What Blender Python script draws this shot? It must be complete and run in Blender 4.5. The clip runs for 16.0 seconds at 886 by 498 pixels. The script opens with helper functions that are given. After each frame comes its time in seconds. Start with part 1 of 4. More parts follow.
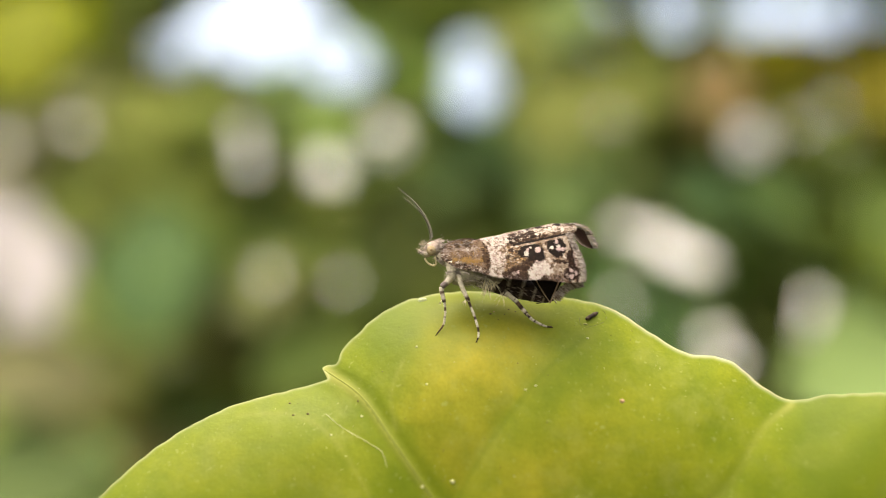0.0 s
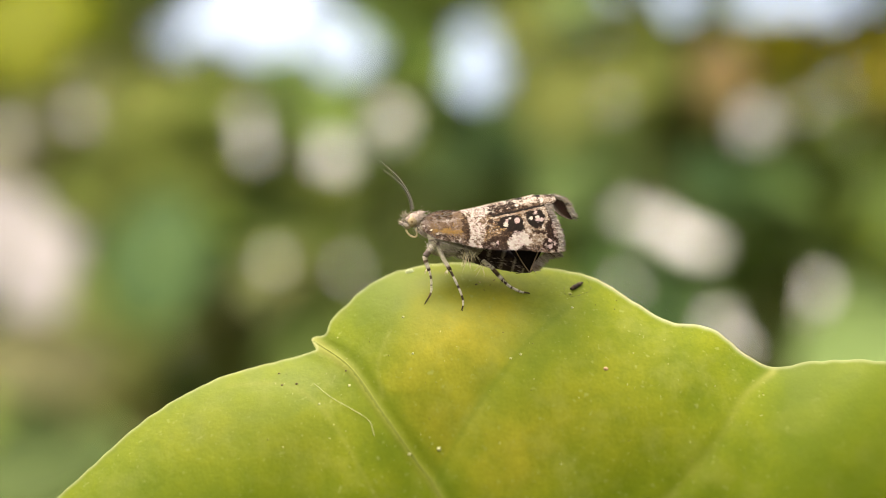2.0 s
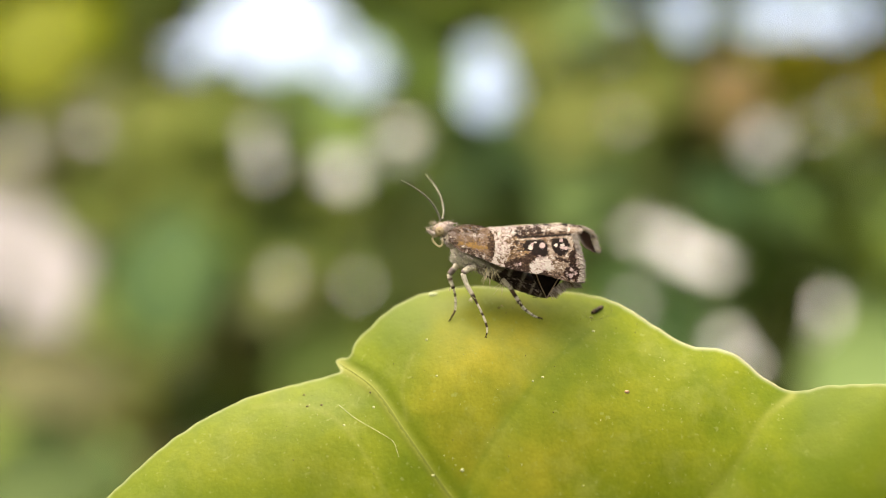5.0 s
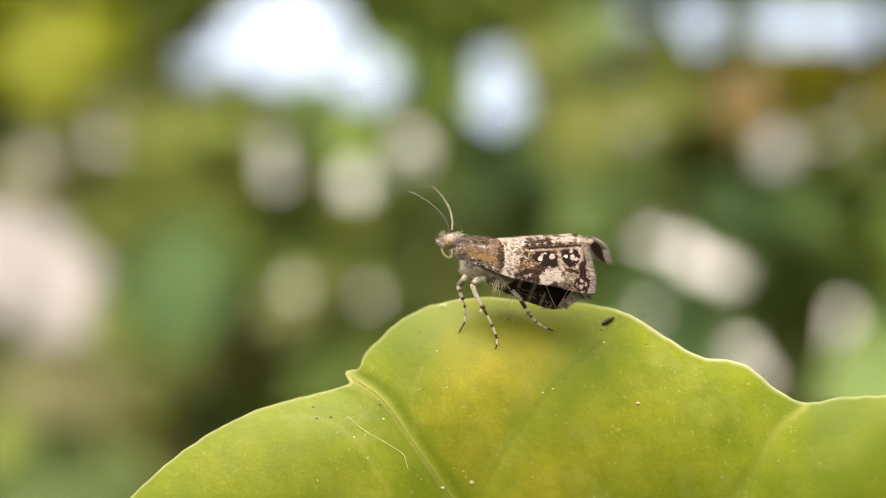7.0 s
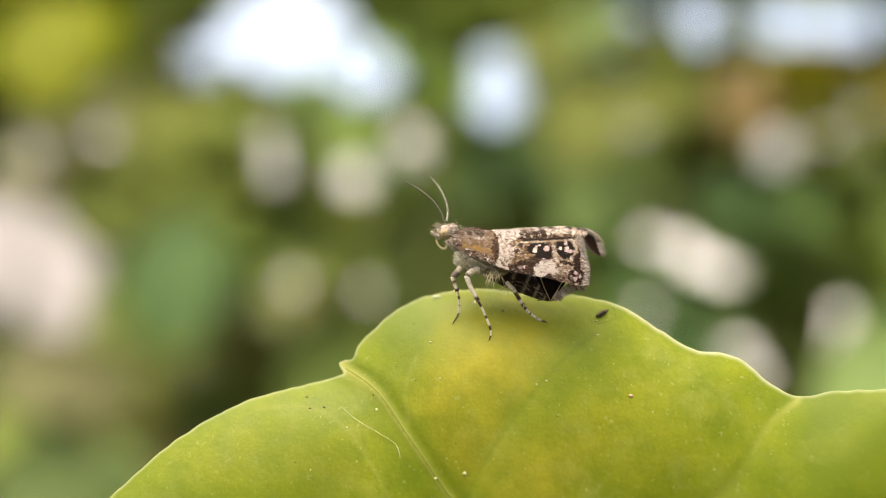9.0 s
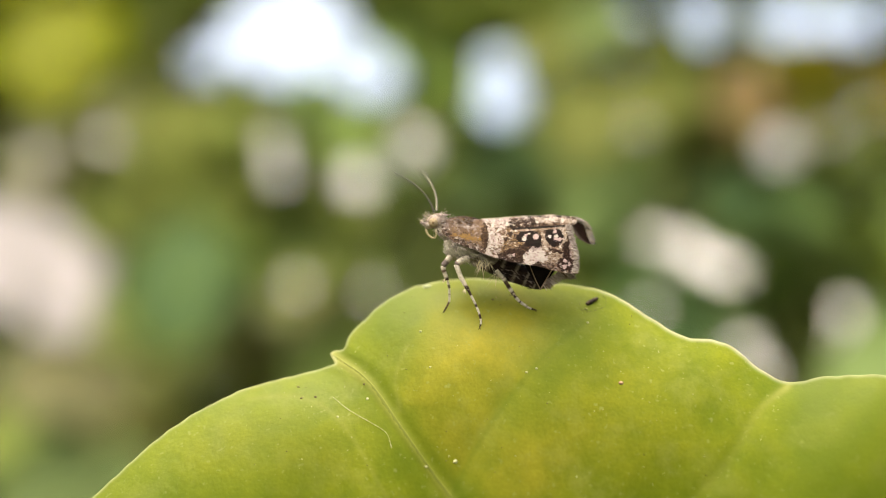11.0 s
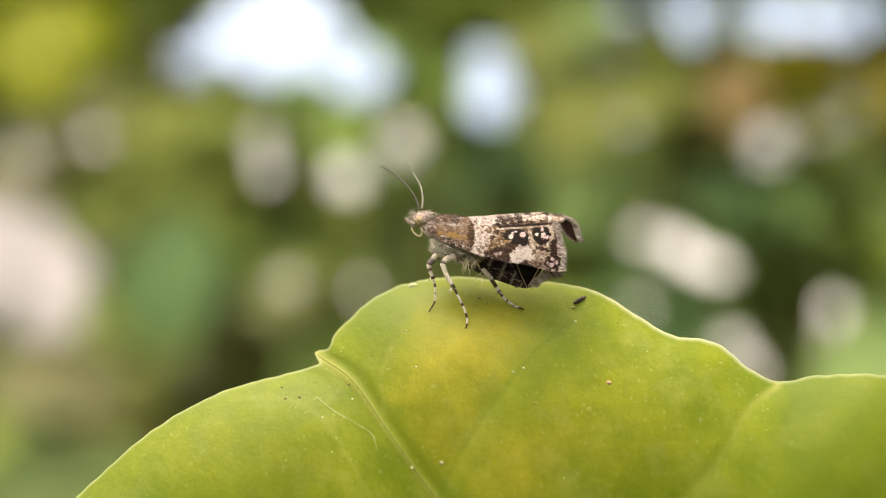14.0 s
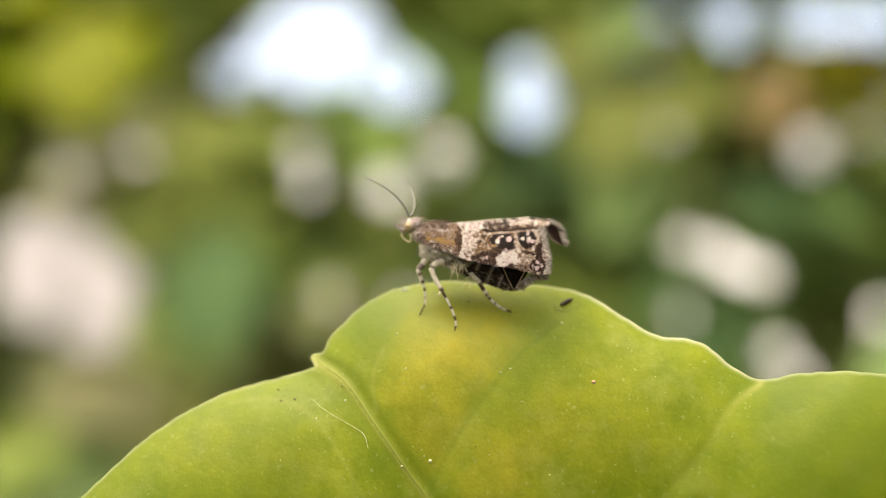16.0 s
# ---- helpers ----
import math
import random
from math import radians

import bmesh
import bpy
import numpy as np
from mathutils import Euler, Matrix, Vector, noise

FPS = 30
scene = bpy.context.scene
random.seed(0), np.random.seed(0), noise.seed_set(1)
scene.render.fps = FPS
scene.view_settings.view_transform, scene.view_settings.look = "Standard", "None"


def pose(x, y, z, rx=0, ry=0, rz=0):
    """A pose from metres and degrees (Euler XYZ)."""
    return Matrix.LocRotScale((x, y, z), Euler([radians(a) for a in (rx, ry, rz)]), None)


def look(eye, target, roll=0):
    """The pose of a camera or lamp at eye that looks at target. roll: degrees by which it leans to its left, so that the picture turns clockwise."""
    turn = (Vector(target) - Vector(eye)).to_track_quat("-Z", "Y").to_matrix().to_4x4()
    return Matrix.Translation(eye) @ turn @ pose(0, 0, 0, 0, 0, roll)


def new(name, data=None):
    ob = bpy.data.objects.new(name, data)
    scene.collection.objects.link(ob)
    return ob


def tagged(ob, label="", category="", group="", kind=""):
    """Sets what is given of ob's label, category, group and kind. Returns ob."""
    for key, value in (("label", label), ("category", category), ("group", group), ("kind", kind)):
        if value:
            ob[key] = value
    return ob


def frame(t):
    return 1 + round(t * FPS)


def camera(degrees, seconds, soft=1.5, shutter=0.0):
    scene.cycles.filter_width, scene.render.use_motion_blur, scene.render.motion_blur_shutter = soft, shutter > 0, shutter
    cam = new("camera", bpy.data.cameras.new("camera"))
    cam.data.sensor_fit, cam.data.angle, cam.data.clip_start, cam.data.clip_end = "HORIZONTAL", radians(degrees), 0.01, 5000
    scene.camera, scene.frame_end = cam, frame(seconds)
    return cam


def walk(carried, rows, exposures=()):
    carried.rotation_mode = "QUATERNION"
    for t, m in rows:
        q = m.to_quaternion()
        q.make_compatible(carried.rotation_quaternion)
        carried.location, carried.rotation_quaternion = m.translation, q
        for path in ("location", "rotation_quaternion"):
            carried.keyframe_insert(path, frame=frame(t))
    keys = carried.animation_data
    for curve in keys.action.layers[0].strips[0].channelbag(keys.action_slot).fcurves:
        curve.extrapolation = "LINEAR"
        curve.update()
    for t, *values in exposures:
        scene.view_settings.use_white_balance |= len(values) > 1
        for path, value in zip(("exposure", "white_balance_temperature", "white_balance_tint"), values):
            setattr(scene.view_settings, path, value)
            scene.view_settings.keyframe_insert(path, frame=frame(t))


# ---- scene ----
# ---- camera ----
EYE, TILT = 1.3, 13.0
cam = camera(40.8, 16.0, soft=0.8)
cam.data.dof.use_dof = True
cam.data.dof.focus_distance = 0.0436
cam.data.dof.aperture_fstop = 19.6
cam.data.dof.aperture_blades = 0
BASE = pose(0, 0, EYE, TILT, 0, 0)


def mm(x, y, z, rx=0, ry=0, rz=0):
    """A pose given in millimetres and degrees."""
    return pose(x * 0.001, y * 0.001, z * 0.001, rx, ry, rz)


# seconds; millimetres to the right, ahead and up from the first eye; degrees
PATH = [
    (0, 0.000, -0.000, 0.000, 90.000, 0.002, -0.000),
    (0.5, 0.733, 0.243, -0.307, 89.523, 0.419, 0.181),
    (1, 0.426, -0.405, -0.323, 89.561, 0.072, -0.086),
    (1.5, 0.638, -0.443, -0.068, 89.590, 0.026, -0.087),
    (2, 0.744, -0.571, -0.566, 89.365, 0.383, 0.295),
    (2.5, -0.205, -0.268, -0.255, 89.556, -0.095, 0.433),
    (3, -0.339, 0.226, -0.576, 89.509, 0.060, 0.421),
    (5.5, 0.650, -1.466, -0.282, 90.253, 0.141, 0.819),
    (6, 1.328, -1.512, -0.422, 90.254, 0.145, 0.994),
    (6.5, 1.326, -1.606, -0.701, 90.093, 0.318, 0.852),
    (7, 0.287, -1.092, -0.241, 90.648, 0.281, 1.280),
    (7.5, 0.777, -1.360, -0.267, 90.652, 0.512, 1.434),
    (8, 0.405, -1.193, -0.060, 90.816, 0.082, 1.129),
    (8.5, 0.658, -1.323, -0.159, 90.462, 0.081, 1.016),
    (9, 0.438, -1.113, -0.445, 90.485, -0.169, 1.210),
    (11.5, 1.077, -1.205, -0.916, 90.595, 0.386, 1.491),
    (12, 0.674, -0.950, -0.654, 90.857, 0.462, 1.501),
    (12.5, 0.969, -1.072, -0.429, 91.006, 0.870, 1.422),
    (13, 1.356, -0.767, -0.682, 90.798, 0.856, 1.411),
    (13.5, 1.141, -0.279, -0.546, 90.635, 0.573, 1.249),
    (14, 1.129, -0.628, -0.866, 90.422, 0.377, 0.944),
    (14.5, 1.693, -0.428, -0.998, 90.457, 0.472, 1.330),
    (15, 2.368, -1.282, -1.496, 90.340, 0.896, 1.710),
    (15.5, 2.458, -1.553, -0.895, 90.698, 0.867, 1.640),
    (16, 3.222, -1.884, -1.114, 90.956, 1.106, 3.050),
]
walk(cam, [(row[0], BASE @ mm(*row[1:])) for row in PATH], exposures=[(0.0, 2.75, 7700, 4), (16.0, 2.75, 7700, 4)])

# ---- world, sun, exposure ----
SUN_HEIGHT, SUN_TURN = 70.0, 225.0  # degrees above the horizon; compass turn from +y towards +x
world = bpy.data.worlds.new("sky")
scene.world = world
world.use_nodes = True
sky_nodes = world.node_tree
sky = sky_nodes.nodes.new("ShaderNodeTexSky")
sky.sky_type, sky.sun_disc = "NISHITA", False
sky.sun_elevation, sky.sun_rotation = radians(SUN_HEIGHT), radians(SUN_TURN)
sky.air_density, sky.dust_density, sky.ozone_density = 0.7, 10.0, 0.0
sky_nodes.nodes["Background"].inputs["Strength"].default_value = 0.15
sky_nodes.links.new(sky.outputs[0], sky_nodes.nodes["Background"].inputs["Color"])
sun = new("sun", bpy.data.lights.new("sun", "SUN"))
sun.data.energy, sun.data.angle, sun.data.color = 0.25, radians(40), (1.0, 0.97, 0.92)
to_sun = Vector((math.sin(radians(SUN_TURN)) * math.cos(radians(SUN_HEIGHT)), math.cos(radians(SUN_TURN)) * math.cos(radians(SUN_HEIGHT)), math.sin(radians(SUN_HEIGHT))))
sun.matrix_world = look(to_sun * 5 + Vector((0, 0, EYE)), (0, 0, EYE))


# ---- materials ----
def material(name):
    m = bpy.data.materials.new(name)
    m.use_nodes = True
    return m, m.node_tree, m.node_tree.nodes["Principled BSDF"]


def node(tree, kind, **values):
    n = tree.nodes.new(kind)
    for key, value in values.items():
        n.inputs[key.replace("_", " ")].default_value = value
    return n


def noise_node(tree, scale, detail=4.0, rough=0.55):
    coords = tree.nodes.new("ShaderNodeTexCoord")
    n = node(tree, "ShaderNodeTexNoise", Scale=scale, Detail=detail, Roughness=rough)
    tree.links.new(coords.outputs["Object"], n.inputs["Vector"])
    return n


def ramp(tree, source, *stops):
    r = tree.nodes.new("ShaderNodeValToRGB")
    while len(r.color_ramp.elements) < len(stops):
        r.color_ramp.elements.new(0.5)
    for element, (at, colour) in zip(r.color_ramp.elements, stops):
        element.position, element.color = at, (*colour, 1)
    tree.links.new(source, r.inputs["Fac"])
    return r


def mixed(tree, factor, a, b, blend="MIX"):
    m = tree.nodes.new("ShaderNodeMix")
    m.data_type, m.blend_type = "RGBA", blend
    for value, socket in ((factor, m.inputs[0]), (a, m.inputs[6]), (b, m.inputs[7])):
        if hasattr(value, "node"):
            tree.links.new(value, socket)
        elif isinstance(value, tuple):
            socket.default_value = (*value, 1)
        else:
            socket.default_value = value
    return m.outputs[2]


def attribute(tree, name):
    a = tree.nodes.new("ShaderNodeAttribute")
    a.attribute_name = name
    return a


def bumped(tree, shader, height, strength, distance):
    b = node(tree, "ShaderNodeBump", Strength=strength, Distance=distance)
    tree.links.new(height, b.inputs["Height"])
    tree.links.new(b.outputs[0], shader.inputs["Normal"])


def translucent(tree, shader, colour, share):
    """Lets a share of the light through the leaf."""
    t = tree.nodes.new("ShaderNodeBsdfTranslucent")
    m = node(tree, "ShaderNodeMixShader", Fac=share)
    tree.links.new(colour, t.inputs["Color"])
    tree.links.new(shader.outputs[0], m.inputs[1])
    tree.links.new(t.outputs[0], m.inputs[2])
    tree.links.new(m.outputs[0], tree.nodes["Material Output"].inputs["Surface"])


def tinted(name, rough, gloss=0.3, grain=0.25, grain_scale=9000.0, sheen=0.0, through_share=0.0, metal=0.0):
    """A surface whose pigment is the mesh's own tint, broken up by grain."""
    m, tree, shader = material(name)
    pigment = attribute(tree, "tint").outputs["Color"]
    n = noise_node(tree, grain_scale)
    colour = mixed(tree, 1.0, pigment, ramp(tree, n.outputs[0], (0.25, (1 - grain,) * 3), (0.75, (1 + grain,) * 3)).outputs[0], "MULTIPLY")
    tree.links.new(colour, shader.inputs["Base Color"])
    shader.inputs["Roughness"].default_value = rough
    shader.inputs["Specular IOR Level"].default_value = gloss
    shader.inputs["Sheen Weight"].default_value = sheen
    shader.inputs["Metallic"].default_value = metal
    bumped(tree, shader, n.outputs[0], 0.3, 0.1 / grain_scale)
    if through_share:
        translucent(tree, shader, colour, through_share)
    return m


def blade_material():
    """Waxy yellow-green blade of the leaf with yellow mottling, pale veins and margin, and painted shade and rim light.
    """
    m, tree, shader = material("leaf_blade")
    big, small, fine = noise_node(tree, 260.0, 2.0), noise_node(tree, 900.0, 5.0), noise_node(tree, 9000.0, 3.0)
    yellow = attribute(tree, "yellow").outputs["Fac"]
    vein, deep = attribute(tree, "vein").outputs["Fac"], attribute(tree, "deep").outputs["Fac"]
    edge = attribute(tree, "edge").outputs["Fac"]
    green = ramp(tree, big.outputs[0], (0.36, (0.062, 0.089, 0.004)), (0.64, (0.086, 0.111, 0.006))).outputs[0]
    green = mixed(tree, yellow, green, (0.151, 0.146, 0.014))
    green = mixed(tree, 1.0, green, ramp(tree, small.outputs[0], (0.3, (0.80, 0.86, 0.80)), (0.72, (1.20, 1.13, 1.2))).outputs[0], "MULTIPLY")
    green = mixed(tree, 1.0, green, ramp(tree, fine.outputs[0], (0.3, (0.93, 0.94, 0.9)), (0.7, (1.07, 1.06, 1.1))).outputs[0], "MULTIPLY")
    scuff = noise_node(tree, 620.0, 6.0, 0.65)
    green = mixed(tree, ramp(tree, scuff.outputs[0], (0.50, (0,) * 3), (0.70, (0.40,) * 3)).outputs[0], green, (0.129, 0.148, 0.036))
    fleck = noise_node(tree, 5200.0, 2.0, 0.4)
    green = mixed(tree, ramp(tree, fleck.outputs[0], (0.66, (0,) * 3), (0.74, (0.45,) * 3)).outputs[0], green, (0.143, 0.167, 0.057))
    # deep: greener patches, with shade painted into the same colour
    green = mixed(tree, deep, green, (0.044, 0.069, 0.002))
    green = mixed(tree, vein, green, (0.150, 0.158, 0.045))
    # edge: pale margin, also carrying the painted rim light
    green = mixed(tree, edge, green, (0.230, 0.244, 0.158))
    tree.links.new(green, shader.inputs["Base Color"])
    tree.links.new(ramp(tree, small.outputs[0], (0.3, (0.44,) * 3), (0.7, (0.58,) * 3)).outputs[0], shader.inputs["Roughness"])
    shader.inputs["Specular IOR Level"].default_value = 0.08
    pits = node(tree, "ShaderNodeMath")
    pits.operation = "MULTIPLY_ADD"
    pits.inputs[1].default_value = 0.16
    tree.links.new(fine.outputs[0], pits.inputs[0])
    tree.links.new(small.outputs[0], pits.inputs[2])
    bumped(tree, shader, pits.outputs[0], 0.22, 0.0002)
    translucent(tree, shader, green, 0.32)
    return m


def ground_material():
    m, tree, shader = material("soil")
    n, f = noise_node(tree, 1.5, 6.0), noise_node(tree, 40.0, 6.0)
    c = ramp(tree, n.outputs[0], (0.4, (0.035, 0.05, 0.015)), (0.65, (0.085, 0.068, 0.042))).outputs[0]
    c = mixed(tree, 1.0, c, ramp(tree, f.outputs[0], (0.3, (0.7,) * 3), (0.7, (1.2,) * 3)).outputs[0], "MULTIPLY")
    tree.links.new(c, shader.inputs["Base Color"])
    shader.inputs["Roughness"].default_value = 0.95
    bumped(tree, shader, f.outputs[0], 0.6, 0.02)
    return m


BLADE, SOIL = blade_material(), ground_material()
SCALES = tinted("wing_scales", 0.7, 0.03, 0.22, 14000.0)
BODY = tinted("body_scales", 0.75, 0.05, 0.45, 14000.0)
HORN = tinted("chitin", 0.35, 0.5, 0.15, 9000.0)
FOLIAGE = tinted("shrub_leaves", 0.6, 0.04, 0.22, 60.0, through_share=0.42)
BARK = tinted("bark", 0.85, 0.2, 0.35, 120.0)
VEIN = tinted("leaf_vein", 0.5, 0.1, 0.1, 2500.0, through_share=0.2)
PLASTER = tinted("plaster", 0.9, 0.2, 0.12, 3.0)
SPECK = tinted("grit", 0.7, 0.12, 0.2, 20000.0)


# ---- mesh helpers ----
class Shape:
    """Gathers points, faces and tints of one mesh; places in metres."""

    def __init__(self):
        self.points, self.faces, self.tints, self.flat = [], [], [], set()

    def add(self, points, faces, tint):
        start = len(self.points)
        self.points += [tuple(p) for p in points]
        self.faces += [tuple(start + k for k in f) for f in faces]
        self.tints += [tint] * len(points) if not callable(tint) else [tint(p) for p in points]

    def tube(self, path, radii, tint, sides=8, flat=1.0):
        """A tube along path with rounded ends; tint: a colour, or a function of the share of the way along it."""
        path = [Vector(p) for p in path]
        start, count = len(self.points), len(path)
        for k, p in enumerate(path):
            along = (path[min(k + 1, count - 1)] - path[max(k - 1, 0)]).normalized()
            side = along.cross(Vector((0.03, 1, 0.02))).normalized()
            over = side.cross(along).normalized()
            c = tint(k / (count - 1)) if callable(tint) else tint
            for s in range(sides):
                a = 2 * math.pi * s / sides
                self.points.append(tuple(p + float(radii[k]) * (math.cos(a) * side + flat * math.sin(a) * over)))
                self.tints.append(c)
        for k in range(count - 1):
            for s in range(sides):
                a, b = start + k * sides + s, start + k * sides + (s + 1) % sides
                self.faces.append((a, b, b + sides, a + sides))
        self.faces.append(tuple(start + s for s in reversed(range(sides))))
        self.faces.append(tuple(start + (count - 1) * sides + s for s in range(sides)))

    def ball(self, centre, sizes, tint, rings=10, sides=16):
        points, faces = [], []
        for r in range(rings + 1):
            a = math.pi * r / rings
            for s in range(sides):
                b = 2 * math.pi * s / sides
                points.append(Vector(centre) + Vector((sizes[0] * math.sin(a) * math.cos(b), sizes[1] * math.sin(a) * math.sin(b), sizes[2] * math.cos(a))))
        for r in range(rings):
            for s in range(sides):
                a, b = r * sides + s, r * sides + (s + 1) % sides
                faces.append((a, a + sides, b + sides, b))
        self.add(points, faces, tint)

    def hair(self, root, tip, width, tint, bend=0.0):
        """A thin three-sided hair or lance-shaped scale."""
        root, tip = Vector(root), Vector(tip)
        along = tip - root
        side = along.cross(Vector((0, 1, 0.01))).normalized() * 0.7 * width
        mid = root.lerp(tip, 0.5) + Vector((0, -1, 0)) * width * 0.8 + side * bend
        self.flat.update(range(len(self.faces), len(self.faces) + 7))
        self.add([root - side * 0.5, root + side * 0.5, mid + side * 0.6, tip, mid - side * 0.6, root.lerp(tip, 0.4) + Vector((0, width * 0.6, 0))],
                 [(0, 1, 2, 4), (4, 2, 3), (1, 0, 5), (0, 4, 5), (2, 1, 5), (4, 3, 5), (3, 2, 5)], tint)


def part(name, shape, mat, parent=None, label="", smooth=True):
    """One mesh object, top-level or under a thing or a part."""
    data = bpy.data.meshes.new(name)
    data.from_pydata(shape.points, [], shape.faces)
    if shape.tints:
        layer = data.attributes.new("tint", "FLOAT_COLOR", "POINT")
        layer.data.foreach_set("color", np.array([(*c[:3], 1.0) for c in shape.tints], dtype=np.float32).ravel())
    data.materials.append(mat)
    data.polygons.foreach_set("use_smooth", [smooth and k not in shape.flat for k in range(len(data.polygons))])
    data.update()
    ob = new(name, data)
    ob.parent = parent
    return tagged(ob, label=label)


def spline(points, steps):
    """Catmull-Rom through a few guide points."""
    pts = [np.array(p, float) for p in points]
    pts = [2 * pts[0] - pts[1], *pts, 2 * pts[-1] - pts[-2]]
    out = []
    for k in range(1, len(pts) - 2):
        for s in range(steps):
            t = s / steps
            a, b, c, d = pts[k - 1:k + 3]
            out.append(0.5 * (2 * b + (c - a) * t + (2 * a - 5 * b + 4 * c - d) * t * t + (3 * b - a - 3 * c + d) * t ** 3))
    out.append(pts[-2])
    return out


def blend(a, b, k):
    k = min(max(k, 0.0), 1.0)
    return tuple(p + (q - p) * k for p, q in zip(a, b))


def soft_step(a, b, x):
    k = np.clip((x - a) / (b - a), 0, 1)
    return k * k * (3 - 2 * k)


# ---- ground ----
def build_ground():
    s = Shape()
    n = 40
    span = [math.copysign(abs(k / n) ** 3 * 1500, k) for k in range(-n, n + 1)]
    pts = [(x, y, 0.02 * noise.noise(Vector((x, y, 0))) - 0.02) for y in span for x in span]
    w = 2 * n + 1
    s.add(pts, [(r * w + c, r * w + c + 1, (r + 1) * w + c + 1, (r + 1) * w + c) for r in range(w - 1) for c in range(w - 1)], (0.1, 0.1, 0.05))
    tagged(part("ground", s, SOIL), "bare brown soil with patches of low green growth", "ground", kind="structure")


build_ground()

# ---- the leaf ----
# Plan grid of the leaf, drawn to fit the first eye's view: units across and down, 0.0204 mm each at 43 mm ahead of it.
UNIT = 1 / 2108.0
MARGIN = [(-60, 1130), (60, 985), (170, 885), (270, 797), (390, 727), (500, 694), (572, 675), (581, 664), (571, 654), (580, 646), (597, 641),
          (611, 614), (664, 563), (730, 529), (830, 516), (940, 529), (1000, 527), (1085, 547), (1150, 589), (1212, 624), (1262, 631),
          (1303, 645), (1350, 684), (1403, 708), (1470, 699), (1580, 698), (1720, 730), (1830, 850), (1840, 1080), (1690, 1400),
          (1400, 1680), (1080, 1820), (900, 1850), (760, 1815), (420, 1690), (100, 1500), (-60, 1300)]
VEINS = [[(574, 656), (640, 705), (700, 790), (762, 880), (797, 930), (860, 1060), (930, 1300), (930, 1850)],
         [(1030, 595), (963, 652), (910, 715), (863, 779), (825, 843), (790, 918)],
         [(1400, 716), (1345, 765), (1290, 860), (1180, 980), (1050, 1130), (930, 1300)],
         [(712, 640), (692, 700), (700, 760)],
         [(420, 735), (520, 735), (600, 790), (700, 960), (850, 1190)]]
LEAF_MIDDLE = (830.0, 1180.0)


def to_line(pi, pj, line):
    """Distances of points from a chain of segments."""
    best = np.full(pi.shape, 1e9)
    for (a, b), (c, d) in zip(line[:-1], line[1:]):
        t = np.clip(((pi - a) * (c - a) + (pj - b) * (d - b)) / ((c - a) ** 2 + (d - b) ** 2 + 1e-9), 0, 1)
        best = np.minimum(best, np.hypot(pi - a - t * (c - a), pj - b - t * (d - b)))
    return best


def enclosed(pi, pj, line):
    """Which points lie inside a closed chain."""
    inside = np.zeros(pi.shape, bool)
    for (a, b), (c, d) in zip(line[:-1], line[1:]):
        if b != d:
            inside ^= ((b > pj) != (d > pj)) & (pi < a + (pj - b) * (c - a) / (d - b))
    return inside


MARGIN_LINE = [(p[0] + 2.2 * noise.noise(Vector((p[0] * 0.03, p[1] * 0.03, 1.0))), p[1] + 2.6 * noise.noise(Vector((p[0] * 0.045, p[1] * 0.045, 5.0)))) for p in spline(MARGIN + MARGIN[:1], 16)]
MARGIN_LINE[-1] = MARGIN_LINE[0]
EVEN_LINE = [tuple(np.mean([MARGIN_LINE[(k + q) % (len(MARGIN_LINE) - 1)] for q in range(-16, 17)], 0)) for k in range(len(MARGIN_LINE) - 1)]
EVEN_LINE = EVEN_LINE[::6] + EVEN_LINE[:1]
VEIN_LINES = [[tuple(p) for p in spline(v, 6)] for v in VEINS]


def leaf_depth(pi, pj):
    """Millimetres ahead of the first eye at which the blade's upper face lies, and its distances from margin and veins."""
    e = to_line(pi, pj, MARGIN_LINE) * 0.0204
    inward = sum(np.where(enclosed(pi + a, pj + b, EVEN_LINE), 1, -1) * to_line(pi + a, pj + b, EVEN_LINE) for a, b in ((0, 0), (26, 0), (-26, 0), (0, 26), (0, -26))) * 0.0204 / 5
    apart = [to_line(pi, pj, v) * 0.0204 for v in VEIN_LINES]
    vein = np.minimum.reduce(apart[:3])
    strong = soft_step(0, 230, np.hypot(pi - 1030, pj - 595))
    x, v = (pi - 784) * 0.0204, (pj - 441) * 0.0204
    d = 41.3 - 0.11 * (v - 5) - 0.09 * (np.log1p(np.exp((x - 7) / 1.5)) * 1.5) - 0.07 * (np.log1p(np.exp((-6 - x) / 1.5)) * 1.5)
    d = d + (3.1 - 0.10 * 0.8 * np.log1p(np.exp((np.abs(x - 1) - 3) / 0.8))) * np.exp(-inward / 2.4)
    d = d + strong * (0.04 * np.exp(-(vein / 0.40) ** 2) - 0.04 * np.exp(-(apart[0] / 0.17) ** 2)) - 0.08 * (1 - np.exp(-(vein / 1.8) ** 2))
    d = d + 0.05 * np.sin(pi * 0.011 + 1.3) * np.cos(pj * 0.013) + 0.02 * np.sin(pi * 0.031 + pj * 0.017)
    tooth = np.exp(-np.hypot(pi - 580, pj - 655) / 110)
    line = (0.28 + 0.5 * tooth) * np.exp(-(apart[0] / (0.12 + 0.12 * tooth)) ** 2)
    line = line + (0.10 + 0.5 * np.exp(-np.hypot(pi - 1400, pj - 716) / 45)) * np.exp(-(apart[2] / 0.16) ** 2) + 0.18 * np.exp(-(np.minimum(apart[3], apart[4]) / 0.10) ** 2)
    return d, e, line


